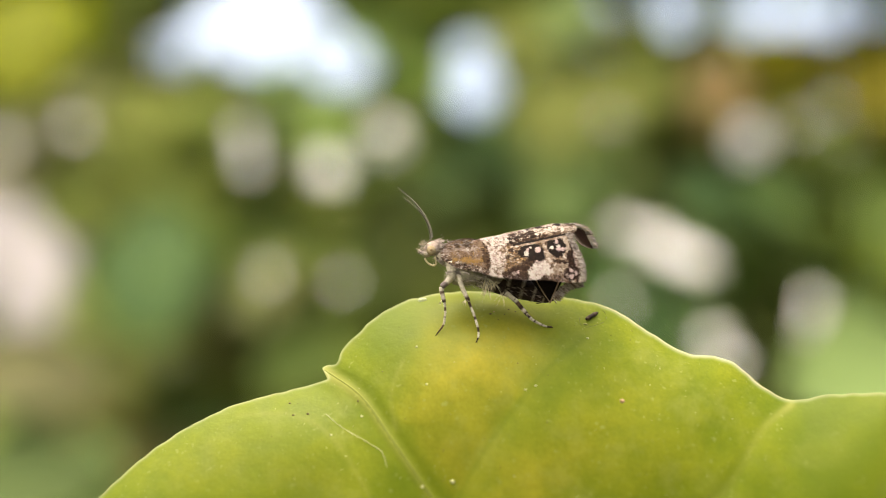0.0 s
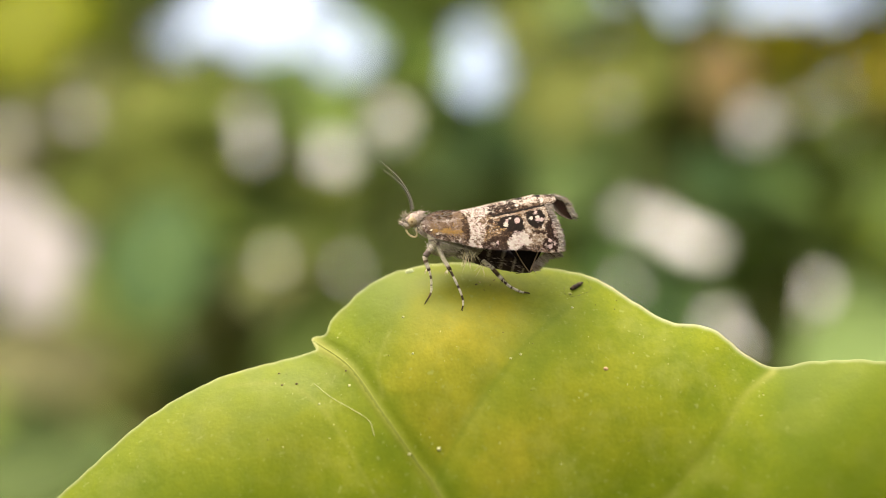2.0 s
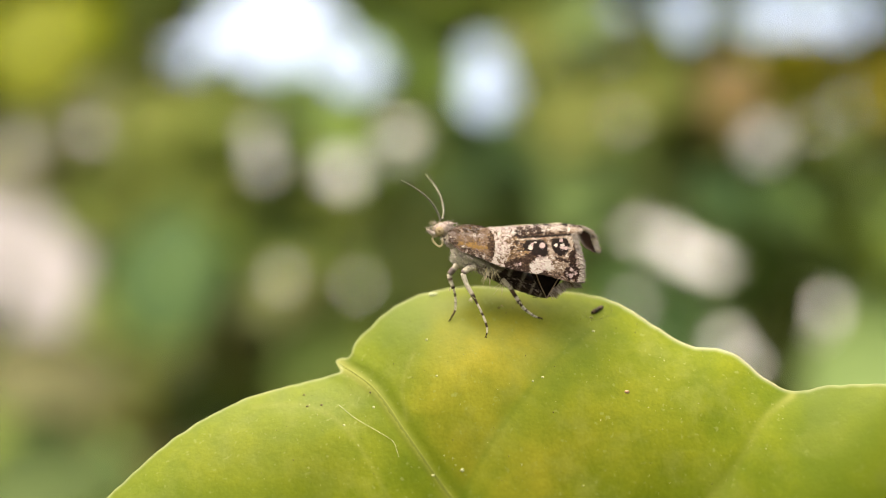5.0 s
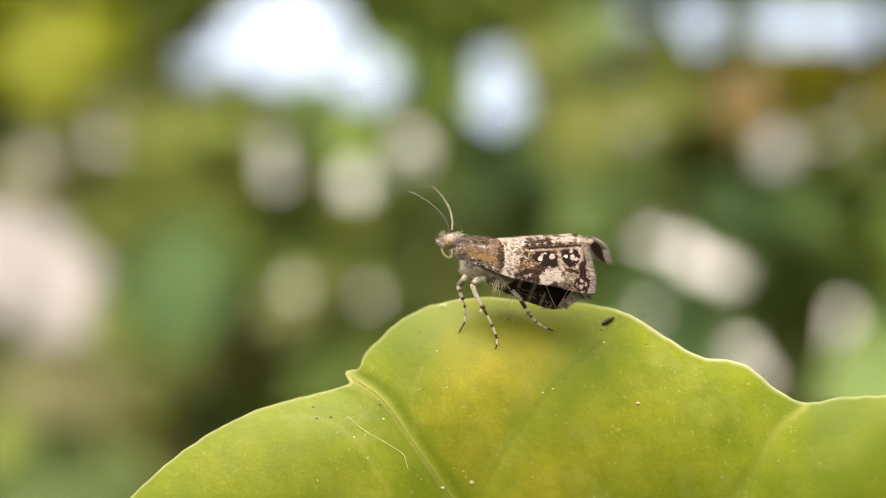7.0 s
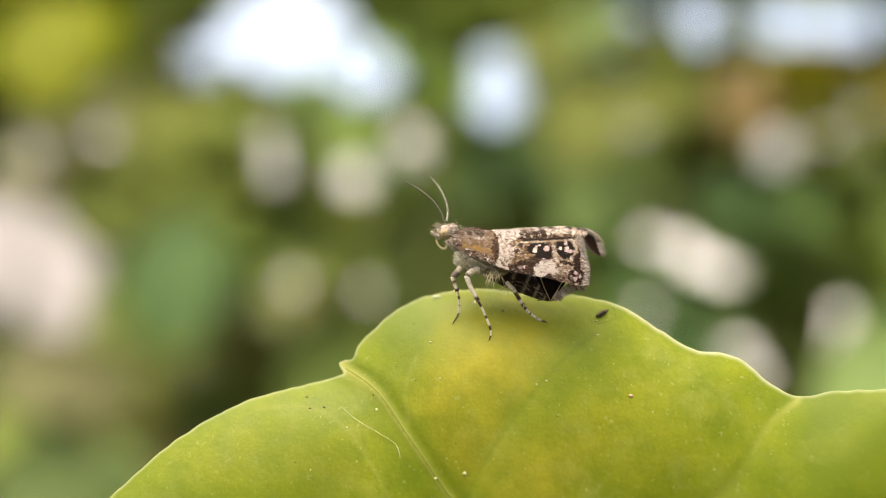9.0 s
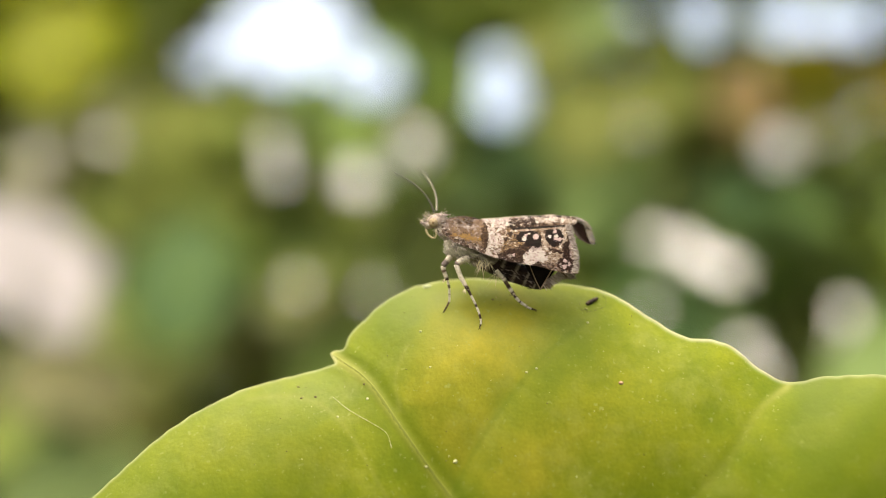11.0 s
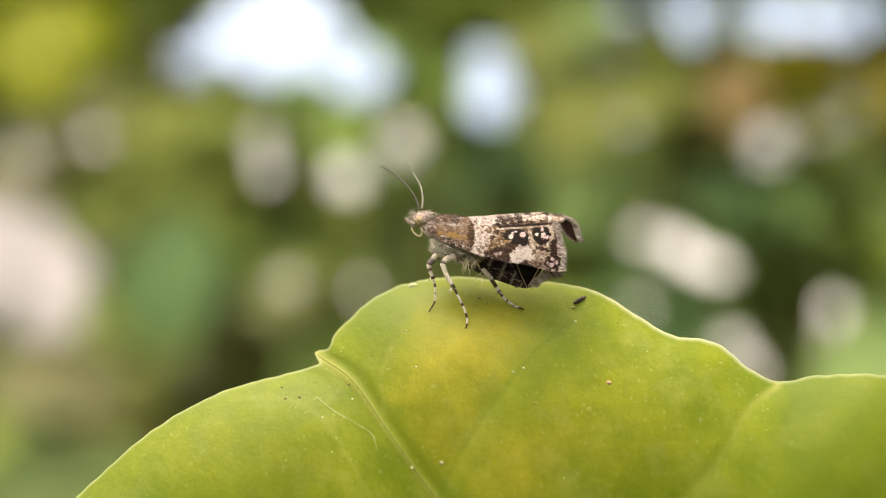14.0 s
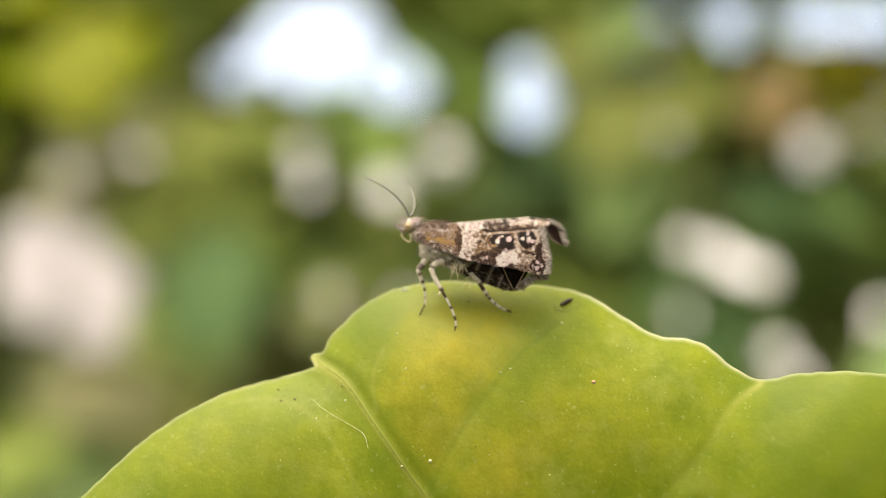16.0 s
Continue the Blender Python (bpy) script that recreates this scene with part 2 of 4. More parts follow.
def build_leaf():
    rings, count = 170, len(MARGIN_LINE) - 1
    edge = np.array(MARGIN_LINE[:-1])
    share = 1 - (1 - np.linspace(0.004, 1, rings)) ** 1.15
    pi = LEAF_MIDDLE[0] + share[:, None] * (edge[None, :, 0] - LEAF_MIDDLE[0])
    pj = LEAF_MIDDLE[1] + share[:, None] * (edge[None, :, 1] - LEAF_MIDDLE[1])
    d, e, vein = leaf_depth(pi, pj)
    face = np.stack([(pi - 784) * UNIT * d, d, (441 - pj) * UNIT * d], -1) * 0.001
    thick = 0.00006 + 0.00022 * soft_step(0, 0.3, e)
    back = face + np.stack([0 * d, thick, -0.2 * thick], -1)
    n = rings * count
    points = [tuple(p) for p in face.reshape(-1, 3)] + [tuple(p) for p in back.reshape(-1, 3)]
    faces = []
    for r in range(rings - 1):
        for c in range(count):
            a, b = r * count + c, r * count + (c + 1) % count
            faces += [(a, a + count, b + count, b), (n + a, n + b, n + b + count, n + a + count)]
    last = (rings - 1) * count
    for c in range(count):
        a, b = last + c, last + (c + 1) % count
        faces.append((a, n + a, n + b, b))
    faces.append(tuple(range(count)))
    faces.append(tuple(n + c for c in reversed(range(count))))
    s = Shape()
    s.points, s.faces = points, faces
    root = new("leaf")
    root.matrix_world = BASE
    tagged(root, "large waxy yellow-green leaf with wavy margin, pale veins and yellow patches", "leaf")
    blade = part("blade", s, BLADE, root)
    field = [(745, 556), (800, 535), (880, 538), (950, 590), (965, 640), (910, 712), (862, 782), (815, 850), (775, 830), (728, 740), (712, 650), (745, 556)]
    ragged = np.where(enclosed(pi, pj, field), 1, -1) * to_line(pi, pj, field) + 9 * np.sin(pi * 0.043 + pj * 0.021) * np.sin(pj * 0.037)
    patch = 0.85 / (1 + np.exp(-ragged / 15)) * (1 - 0.5 * vein) * (0.82 + 0.3 * np.sin(pi * 0.021) * np.sin(pj * 0.027))
    patch = patch + 0.35 * np.exp(-((pi - 905) / 55) ** 2 - ((pj - 600) / 60) ** 2)
    patch = patch + 0.14 * np.exp(-((pi - 1130) / 120) ** 2 - ((pj - 690) / 50) ** 2) + 0.20 * np.exp(-((pi - 420) / 170) ** 2 - ((pj - 830) / 50) ** 2)
    patch = patch + 0.65 * np.exp(-((pi - 915) / 90) ** 2 - ((pj - 870) / 75) ** 2) + 0.32 * np.exp(-((pi - 1060) / 150) ** 2 - ((pj - 800) / 80) ** 2) + 0.22 * np.exp(-((pi - 560) / 60) ** 2 - ((pj - 850) / 40) ** 2)
    right = to_line(pi - 30, pj - 15, VEIN_LINES[1])
    # Deeper green; also paints shade on crest, both flanks and beside the veins.
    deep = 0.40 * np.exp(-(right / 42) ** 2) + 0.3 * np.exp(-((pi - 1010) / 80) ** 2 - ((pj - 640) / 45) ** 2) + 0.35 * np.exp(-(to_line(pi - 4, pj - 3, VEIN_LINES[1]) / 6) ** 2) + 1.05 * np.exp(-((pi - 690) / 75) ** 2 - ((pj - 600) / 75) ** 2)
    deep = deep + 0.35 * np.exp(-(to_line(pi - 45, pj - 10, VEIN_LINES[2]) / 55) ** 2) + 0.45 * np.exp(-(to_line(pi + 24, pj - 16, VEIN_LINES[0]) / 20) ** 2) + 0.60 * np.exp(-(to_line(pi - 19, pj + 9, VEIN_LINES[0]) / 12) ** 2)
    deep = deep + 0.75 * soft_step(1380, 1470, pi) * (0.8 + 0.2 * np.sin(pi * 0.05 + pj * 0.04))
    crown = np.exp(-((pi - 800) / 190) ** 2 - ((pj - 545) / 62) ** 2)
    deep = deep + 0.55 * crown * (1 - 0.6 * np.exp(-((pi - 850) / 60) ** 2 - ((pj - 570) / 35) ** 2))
    # edge is whiter along the right margin to paint its backlit rim
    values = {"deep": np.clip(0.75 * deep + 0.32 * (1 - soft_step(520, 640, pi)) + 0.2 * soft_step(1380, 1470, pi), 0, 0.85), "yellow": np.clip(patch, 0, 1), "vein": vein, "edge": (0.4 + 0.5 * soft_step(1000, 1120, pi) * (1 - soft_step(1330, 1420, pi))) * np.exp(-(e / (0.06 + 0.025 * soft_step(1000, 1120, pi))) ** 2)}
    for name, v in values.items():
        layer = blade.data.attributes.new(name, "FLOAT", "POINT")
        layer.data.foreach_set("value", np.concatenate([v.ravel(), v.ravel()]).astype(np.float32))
    for k, (line, wide) in enumerate(((VEIN_LINES[0], 3.2),)):
        rib = Shape()
        way = [np.array(p) for p in line if p[1] < 1500]
        a, b = np.array([p[0] for p in way]), np.array([p[1] for p in way])
        lie = leaf_depth(a, b)[0] + 0.0204 * wide * 0.09
        rib.tube([Vector(((i - 784) * UNIT * q, q, (441 - j) * UNIT * q)) * 0.001 for i, j, q in zip(a, b, lie)],
                 [0.0000204 * wide * ((0.72 + 0.28 * min(1, n / 8)) if k < 2 else min(1, 0.3 + n / 16)) * (1 + 0.4 * n / len(way) + 0.10 * math.sin(2.3 * n) * math.sin(0.9 * n)) for n in range(len(way))], (0.078, 0.093, 0.014), 10, 0.10)
        part("vein", rib, VEIN, root, "pale green leaf vein")
    stalk = Shape()
    foot = np.array([930.0]), np.array([1835.0])
    fd = float(leaf_depth(*foot)[0][0])
    a = Vector(((930 - 784) * UNIT * fd, fd + 0.1, (441 - 1800) * UNIT * fd)) * 0.001
    way = [a, a + Vector((0.001, 0.004, -0.008)), a + Vector((0.004, 0.012, -0.022)), a + Vector((0.010, 0.022, -0.045))]
    way = [Vector(p) for p in spline(way, 6)]
    stalk.tube(way, [0.0007 + 0.0004 * k / len(way) for k in range(len(way))], (0.10, 0.12, 0.025), 10)
    part("petiole", stalk, BODY, root)
    return root, way[-1]


leaf, stalk_end = build_leaf()


def build_plant_stem():
    """The stem that carries the leaf."""
    s = Shape()
    top = BASE @ stalk_end
    way = spline([top + Vector((-0.004, 0.004, 0.03)), top, top + Vector((0.01, 0.01, -0.15)), (top.x + 0.05, top.y + 0.05, 0.6), (top.x + 0.02, top.y + 0.1, -0.03)], 8)
    s.tube(way, [0.0022 + 0.006 * k / len(way) for k in range(len(way))], (0.16, 0.17, 0.07), 10)
    part("stem", s, BARK, leaf, "green-brown woody stem").matrix_parent_inverse = BASE.inverted()


build_plant_stem()

# ---- the moth ----
# Plan grid of the moth, drawn to fit the camera's view of its left side: units across and down, 0.0213 mm each.
GRID = 0.0000213
STAND = mm(1.361, -0.715, -0.790, 0.915, 0.933, 1.395) @ mm(1.235, 44.35, -1.240)  # at rest, in the first eye's axes
DARK, MAROON, BROWN, TAN = (.003, .002, .002), (.009, .004, .003), (.020, .012, .008), (.052, .034, .023)
CREAM, WHITE, PINK, ORANGE, MAUVE = (.100, .080, .066), (.178, .168, .163), (.152, .120, .126), (.095, .058, .019), (.095, .079, .078)
SEPIA, FAWN = (.013, .008, .006), (.062, .044, .031)
UMBER, GOLD = (.026, .016, .010), (.095, .060, .024)
PALE, BONE, WOOL, SHANK = (.235, .212, .198), (.240, .215, .155), (.170, .165, .125), (.285, .265, .225)


def at(i, j, y=0.0):
    """A place in the moth's own axes; y in millimetres, away from the viewer."""
    return Vector(((i - 850) * GRID, y * 0.001, (500 - j) * GRID))


def along(points, u):
    """A value on a chain of (place, value) pairs."""
    return float(np.interp(u, [p[0] for p in points], [p[1] for p in points]))


def within(i, j, a, b, ra, rb):
    return ((i - a) / ra) ** 2 + ((j - b) / rb) ** 2 < 1


def pick(r, *choices):
    """One of several colours by share, drawn towards their mean."""
    whole = sum(share for share, _ in choices)
    mean = tuple(sum(share * c[k] for share, c in choices) / whole for k in range(3))
    for share, colour in choices:
        if r < share:
            return blend(colour, mean, 0.05)
        r -= share
    return blend(choices[-1][1], mean, 0.10)


NEAR_TOP = [(770, 412), (800, 406), (850, 410), (893, 423), (940, 420), (990, 416)]
NEAR_LOW = [(770, 430), (790, 447), (830, 461), (860, 473), (900, 482), (940, 488), (975, 497), (996, 499)]
OVER_TOP = [(815, 404), (835, 407), (870, 405), (900, 402), (940, 399), (970, 397), (1004, 401)]
OVER_LOW = [(815, 412), (850, 414), (893, 427), (940, 424), (985, 420), (1004, 414)]


def near_wing(u, v):
    """u from root to tip, v from the lower edge to the back."""
    i = 770 + 222 * u + 8 * (1 - v) * u
    lo, hi = along(NEAR_LOW, i), along(NEAR_TOP, i)
    j = lo + (hi - lo) * v
    width = 0.35 + 0.65 * min(1, u * 2.2)
    y = -0.30 - 0.95 * width * (1 - v) ** 0.9 - 0.10 * math.sin(math.pi * v) * width
    return at(i, j, y), i, j


def over_wing(u, v):
    i = 815 + 189 * u
    lo, hi = along(OVER_LOW, i), along(OVER_TOP, i)
    j = lo + (hi - lo) * v
    return at(i, j, -0.26 + 0.62 * v * v), i, j


def chart(i, j, rng, rough=1.0):
    """A place of the plan on the wing's finer colour chart, with ragged scale edges."""
    a, b = 3.086 * i - 2234, 3.086 * j - 1090
    wave, ripple = Vector((a * 0.028, b * 0.028, 3.0)), Vector((a * 0.10, b * 0.10, 8.0))
    da = 9 * noise.noise(wave) + 10 * noise.noise(ripple) + rng.normal(0, 1.3)
    db = 8 * noise.noise(wave + Vector((7, 0, 0))) + 10 * noise.noise(ripple + Vector((0, 5, 0))) + rng.normal(0, 1.3)
    return a + rough * da, b + rough * db


def blotch(a, b, rng):
    """A share from 0 to 1 that runs in short streaks along the wing, ragged scale by scale."""
    broad = noise.noise(Vector((a * 0.050, b * 0.105, 1.0)))
    short = noise.noise(Vector((a * 0.15, b * 0.21, 4.0)))
    return min(max(0.5 + 0.80 * broad + 0.55 * short + rng.uniform(-0.20, 0.20), 0.0), 0.999)


def near_pattern(i, j, rng):
    low, top = 3.086 * along(NEAR_LOW, i) - 1090, 3.086 * along(NEAR_TOP, i) - 1090
    real = 3.086 * j - 1090
    a, b = chart(i, j, rng)
    mottle = noise.noise(Vector((a * 0.09, b * 0.10, 1.0)))
    r = blotch(a, b, rng)
    fine = chart(i, j, rng, 0.45)
    first = along([(165, 352), (210, 380), (255, 388), (300, 378), (355, 368)], b)
    last = along([(165, 520), (215, 474), (255, 474), (300, 458), (355, 432)], b)
    # Dark line paints the shaded gap under the other wing's edge.
    if a > 520 and real - top < 9:
        return pick(r, (.85, DARK), (.15, MAROON))
    if a > 520 and real - top < 19:
        return pick(r, (.5, CREAM), (.3, TAN), (.2, WHITE))
    if a < first:
        streak = noise.noise(Vector((a * 0.020, (b - 0.22 * (a - 190)) * 0.17, 9.0)))
        if abs(b - (250 + 0.17 * (a - 190))) < 12 + 12 * streak and 185 < a < 345:
            return pick(r, (.30, GOLD), (.42, ORANGE), (.18, FAWN), (.10, UMBER))
        if low - real < 30:
            return pick(r, (.16, WHITE), (.20, MAUVE), (.20, TAN), (.24, SEPIA), (.20, MAROON))
        if a > 338 + 0.25 * abs(b - 260):
            return pick(r, (.16, TAN), (.32, UMBER), (.26, SEPIA), (.26, MAROON))
        if abs(b - (203 + 0.10 * (a - 190))) < 8 and streak > -0.3 and a < 320:
            return pick(r, (.20, WHITE), (.42, MAUVE), (.25, TAN), (.13, FAWN))
        if streak > 0.08:
            return pick(r, (.30, MAUVE), (.36, TAN), (.22, FAWN), (.12, UMBER))
        if real - top > 22 and streak > -0.15:
            return pick(r, (.18, MAUVE), (.22, GOLD), (.22, TAN), (.26, FAWN), (.12, UMBER))
        return pick(r, (.20, MAUVE), (.30, TAN), (.30, FAWN), (.14, UMBER), (.06, SEPIA))
    if a < last:
        if mottle > 0.22 and a > first + 34 or within(a, b, 458, 236, 16, 12):
            return pick(r, (.3, CREAM), (.3, TAN), (.4, UMBER))
        return pick(r, (.50, WHITE), (.16, PINK), (.14, CREAM), (.10, TAN), (.10, UMBER))
    for p, q, s, t, c in ((573, 271, 12, 12, WHITE), (588, 251, 8, 8, PINK), (603, 243, 7, 6, WHITE), (637, 259, 17, 16, PINK), (713, 257, 10, 9, WHITE), (742, 232, 10, 10, PINK), (758, 270, 22, 10, PINK),
                          (748, 256, 9, 9, WHITE), (494, 360, 13, 8, MAUVE), (516, 357, 8, 7, PINK), (791, 385, 11, 9, PINK), (784, 415, 13, 10, PINK), (763, 404, 7, 6, MAUVE), (812, 402, 7, 10, PINK)):
        if within(*fine, p, q, s, t):
            return c
    if within(*fine, 600, 268, 66, 42) and not within(*fine, 548, 302, 34, 16):
        return pick(r, (.94, DARK), (.06, MAROON))
    if within(*fine, 645, 298, 24, 22) or within(*fine, 737, 256, 48, 54):
        return pick(r, (.92, DARK), (.08, MAROON))
    if within(a, b, 628, 318, 22, 13):
        return pick(r, (.5, MAUVE), (.3, PINK), (.2, MAROON))
    if within(a, b, 606, 374, 40, 36) or within(a, b, 640, 344, 44, 26) or within(a, b, 660, 372, 34, 20):
        return pick(r, (.58, WHITE), (.22, PINK), (.14, CREAM), (.06, TAN))
    if 704 < fine[0] < 776 and abs(fine[1] - (324 + 0.25 * (fine[0] - 704))) < 8:
        return pick(r, (.6, SEPIA), (.4, MAROON))
    if within(a, b, 792, 402, 46, 38):
        return pick(r, (.62, MAROON), (.22, DARK), (.16, MAUVE))
    if a > 818 and real > top + 30:
        return pick(r, (.3, PINK), (.35, MAUVE), (.2, TAN), (.15, UMBER))
    if a > 806 and real > top + 30 or within(a, b, 800, 335, 24, 52):
        return pick(r, (.60, MAROON), (.30, DARK), (.10, BROWN))
    if a > 782:
        return pick(r, (.3, WHITE), (.45, CREAM), (.25, TAN))
    if a > 662 and b < 322 and a < 700:
        return pick(r, (.2, WHITE), (.42, CREAM), (.25, TAN), (.13, BROWN))
    if a > 664:
        return pick(r, (.20, WHITE), (.36, CREAM), (.22, TAN), (.12, UMBER), (.10, SEPIA)) if b < 396 else pick(r, (.25, MAUVE), (.25, TAN), (.5, SEPIA))
    if low - real < 14:
        return pick(r, (.6, SEPIA), (.25, MAROON), (.15, MAUVE))
    if within(a, b, 503, 242, 18, 15) or within(a, b, 476, 276, 15, 11):
        return pick(r, (.6, SEPIA), (.3, MAROON), (.1, TAN))
    if a < 548 and b < 336 - 0.25 * (a - 460):
        return pick(r, (.10, WHITE), (.14, CREAM), (.18, TAN), (.14, GOLD), (.20, UMBER), (.24, SEPIA))
    if b > 300:
        return pick(r, (.08, TAN), (.16, BROWN), (.30, SEPIA), (.34, MAROON), (.12, DARK))
    return pick(r, (.10, WHITE), (.14, CREAM), (.18, TAN), (.14, GOLD), (.20, UMBER), (.24, SEPIA))


def over_pattern(i, j, rng):
    a, b = chart(i, j, rng, 1.2)
    r = blotch(a, b, rng)
    top = 3.086 * along(OVER_TOP, i) - 1090
    for p, s in ((612, 10), (671, 15), (775, 19), (826, 12)):
        if within(a, 3.086 * j - 1090, p, top + 3, s, 12):
            return DARK
    if a < 350:
        return pick(r, (.3, MAUVE), (.4, UMBER), (.3, SEPIA))
    if a < 500:
        return pick(r, (.48, WHITE), (.18, PINK), (.14, CREAM), (.10, UMBER), (.10, SEPIA))
    streak = noise.noise(Vector((a * 0.016, b * 0.11, 6.0)))
    if a - 0.8 * (b - top - 30) < 655 and b > top + 9 and streak > -0.22:
        return pick(r, (.08, WHITE), (.10, TAN), (.17, SEPIA), (.35, MAROON), (.30, DARK))
    if b > top + 44:
        return pick(r, (.2, CREAM), (.3, TAN), (.5, MAROON))
    return pick(r, (.44, WHITE), (.20, CREAM), (.14, TAN), (.10, UMBER), (.12, MAROON))


def membrane(surface, pattern, seed, nu=110, nv=32):
    """The wing's plate, with a back face a little behind."""
    rng = np.random.default_rng(seed)
    s = Shape()
    points, tints = [], []
    for back in (0, 1):
        for a in range(nu + 1):
            for b in range(nv + 1):
                p, i, j = surface(a / nu, b / nv)
                points.append(p + Vector((0, 0.00003 * back, -0.00001 * back)))
                tints.append(blend(pattern(i, j, rng), BROWN, 0.35))
    n, w = (nu + 1) * (nv + 1), nv + 1
    faces = []
    for a in range(nu):
        for b in range(nv):
            q = a * w + b
            faces += [(q, q + w, q + w + 1, q + 1), (n + q, n + q + 1, n + q + w + 1, n + q + w)]
    rim = [a * w for a in range(nu + 1)] + [nu * w + b for b in range(1, nv + 1)] + [a * w + nv for a in range(nu - 1, -1, -1)] + list(range(nv - 1, 0, -1))
    for p, q in zip(rim, rim[1:] + rim[:1]):
        faces.append((q, p, n + p, n + q))
    s.points, s.faces, s.tints = [tuple(p) for p in points], faces, tints
    return s


def flakes(surface, pattern, seed, count, length, width):
    """Overlapping scales on a wing, each a small shingle that lifts at its free end."""
    rng = np.random.default_rng(seed)
    s = Shape()
    for _ in range(count):
        u, v = rng.uniform(0.0, 0.995), rng.uniform(0.0, 1.0)
        p, i, j = surface(u, v)
        du = (surface(min(u + 0.01, 1), v)[0] - surface(max(u - 0.01, 0), v)[0]).normalized()
        dv = (surface(u, min(v + 0.03, 1))[0] - surface(u, max(v - 0.03, 0))[0]).normalized()
        out = dv.cross(du).normalized()
        if out.y > 0:
            out = -out
        a = rng.normal(0, 0.22)
        d, e = du * math.cos(a) + dv * math.sin(a), dv * math.cos(a) - du * math.sin(a)
        l, w, lift = length * rng.uniform(0.7, 1.25), width * rng.uniform(0.75, 1.2), rng.uniform(0.02, 0.13)
        p = p + out * 0.000006
        c = pattern(i, j, rng)
        shade = rng.uniform(0.87, 1.13)
        tip = p + d * l + out * l * lift
        s.add([p - e * w * 0.4, p + e * w * 0.4, p + d * l * 0.6 + e * w * 0.55 + out * l * lift * 0.5, tip + e * w * 0.25, tip - e * w * 0.3, p + d * l * 0.6 - e * w * 0.55 + out * l * lift * 0.5],
              [(0, 1, 2, 5), (5, 2, 3, 4)], tuple(min(q * shade, 0.85) for q in c))
    return s


def fringe(edge, sweep, seed, count, length, colours, width=0.000011, depth=-0.6):
    """Hair-like scales along an edge; edge: guide points on the plan, sweep: way of the hairs across and down."""
    rng = np.random.default_rng(seed)
    s, line = Shape(), spline(edge, 12)
    for _ in range(count):
        k = rng.integers(0, len(line))
        i, j = line[k][:2] + rng.normal(0, 1.3, 2)
        y = (line[k][2] if len(line[k]) > 2 else depth) + rng.normal(0, 0.06)
        l = length * rng.uniform(0.5, 1.15)
        a = math.atan2(sweep[1], sweep[0]) + rng.normal(0, 0.22)
        knot = line[min(7 * (k // 7) + 3, len(line) - 1)]
        tip = blend((i + l * math.cos(a), j + l * math.sin(a)), (knot[0] + l * sweep[0], knot[1] + l * sweep[1]), 0.45 * rng.random())
        s.hair(at(i, j, y), at(*tip, y + rng.normal(0, 0.08)), width * rng.uniform(0.7, 1.3), colours[rng.integers(0, len(colours))], rng.normal(0, 0.6))
    return s


def tuft(s, centre, spread, sweep, count, length, colours, rng, width=0.000018):
    for _ in range(round(count * 1.5)):
        i, j = centre[0] + rng.normal(0, spread[0]), centre[1] + rng.normal(0, spread[1])
        y = centre[2] + rng.normal(0, 0.12)
        a, l = math.atan2(sweep[1], sweep[0]) + rng.normal(0, 0.5), length * rng.uniform(0.5, 1.3)
        s.hair(at(i, j, y), at(i + l * math.cos(a), j + l * math.sin(a), y - 0.04 + rng.normal(0, 0.06)), width * rng.uniform(0.7, 1.4), colours[rng.integers(0, len(colours))], rng.normal(0, 0.5))


def banded(*bands):
    """A colour by the share of the way along: (end of band, colour) pairs."""
    def colour(t):
        t = t + 0.03 * math.sin(t * 37)
        for end, c in bands:
            if t <= end:
                return c
        return bands[-1][1]
    return colour


def foot_depth(i, j):
    """Depth in the moth's axes at which the blade lies behind a place of its plan."""
    y = -0.7
    for _ in range(6):
        p = STAND @ at(i, j, y)
        pi, pj = plan(np.array(p))
        d = float(leaf_depth(np.array([pi]), np.array([pj]))[0][0])
        y += d - p.y * 1000
    return y - 0.02


def plan(p):
    """Where a place, in the first eye's axes, stands on the plan."""
    return 784 + 2108 * p[..., 0] / p[..., 1], 441 - 2108 * p[..., 2] / p[..., 1]


def segment(points, width, colour, origin, sides=9, steps=5):
    """A scaly leg segment from its guide points (across, down, depth) and half widths."""
    s = Shape()
    way = spline(points, steps)
    radii = [0.73 * w[0] * GRID for w in spline([(w,) for w in width], steps)]
    s.tube([at(*p) - origin for p in way], radii, colour, sides)
    return s


LEGS = []


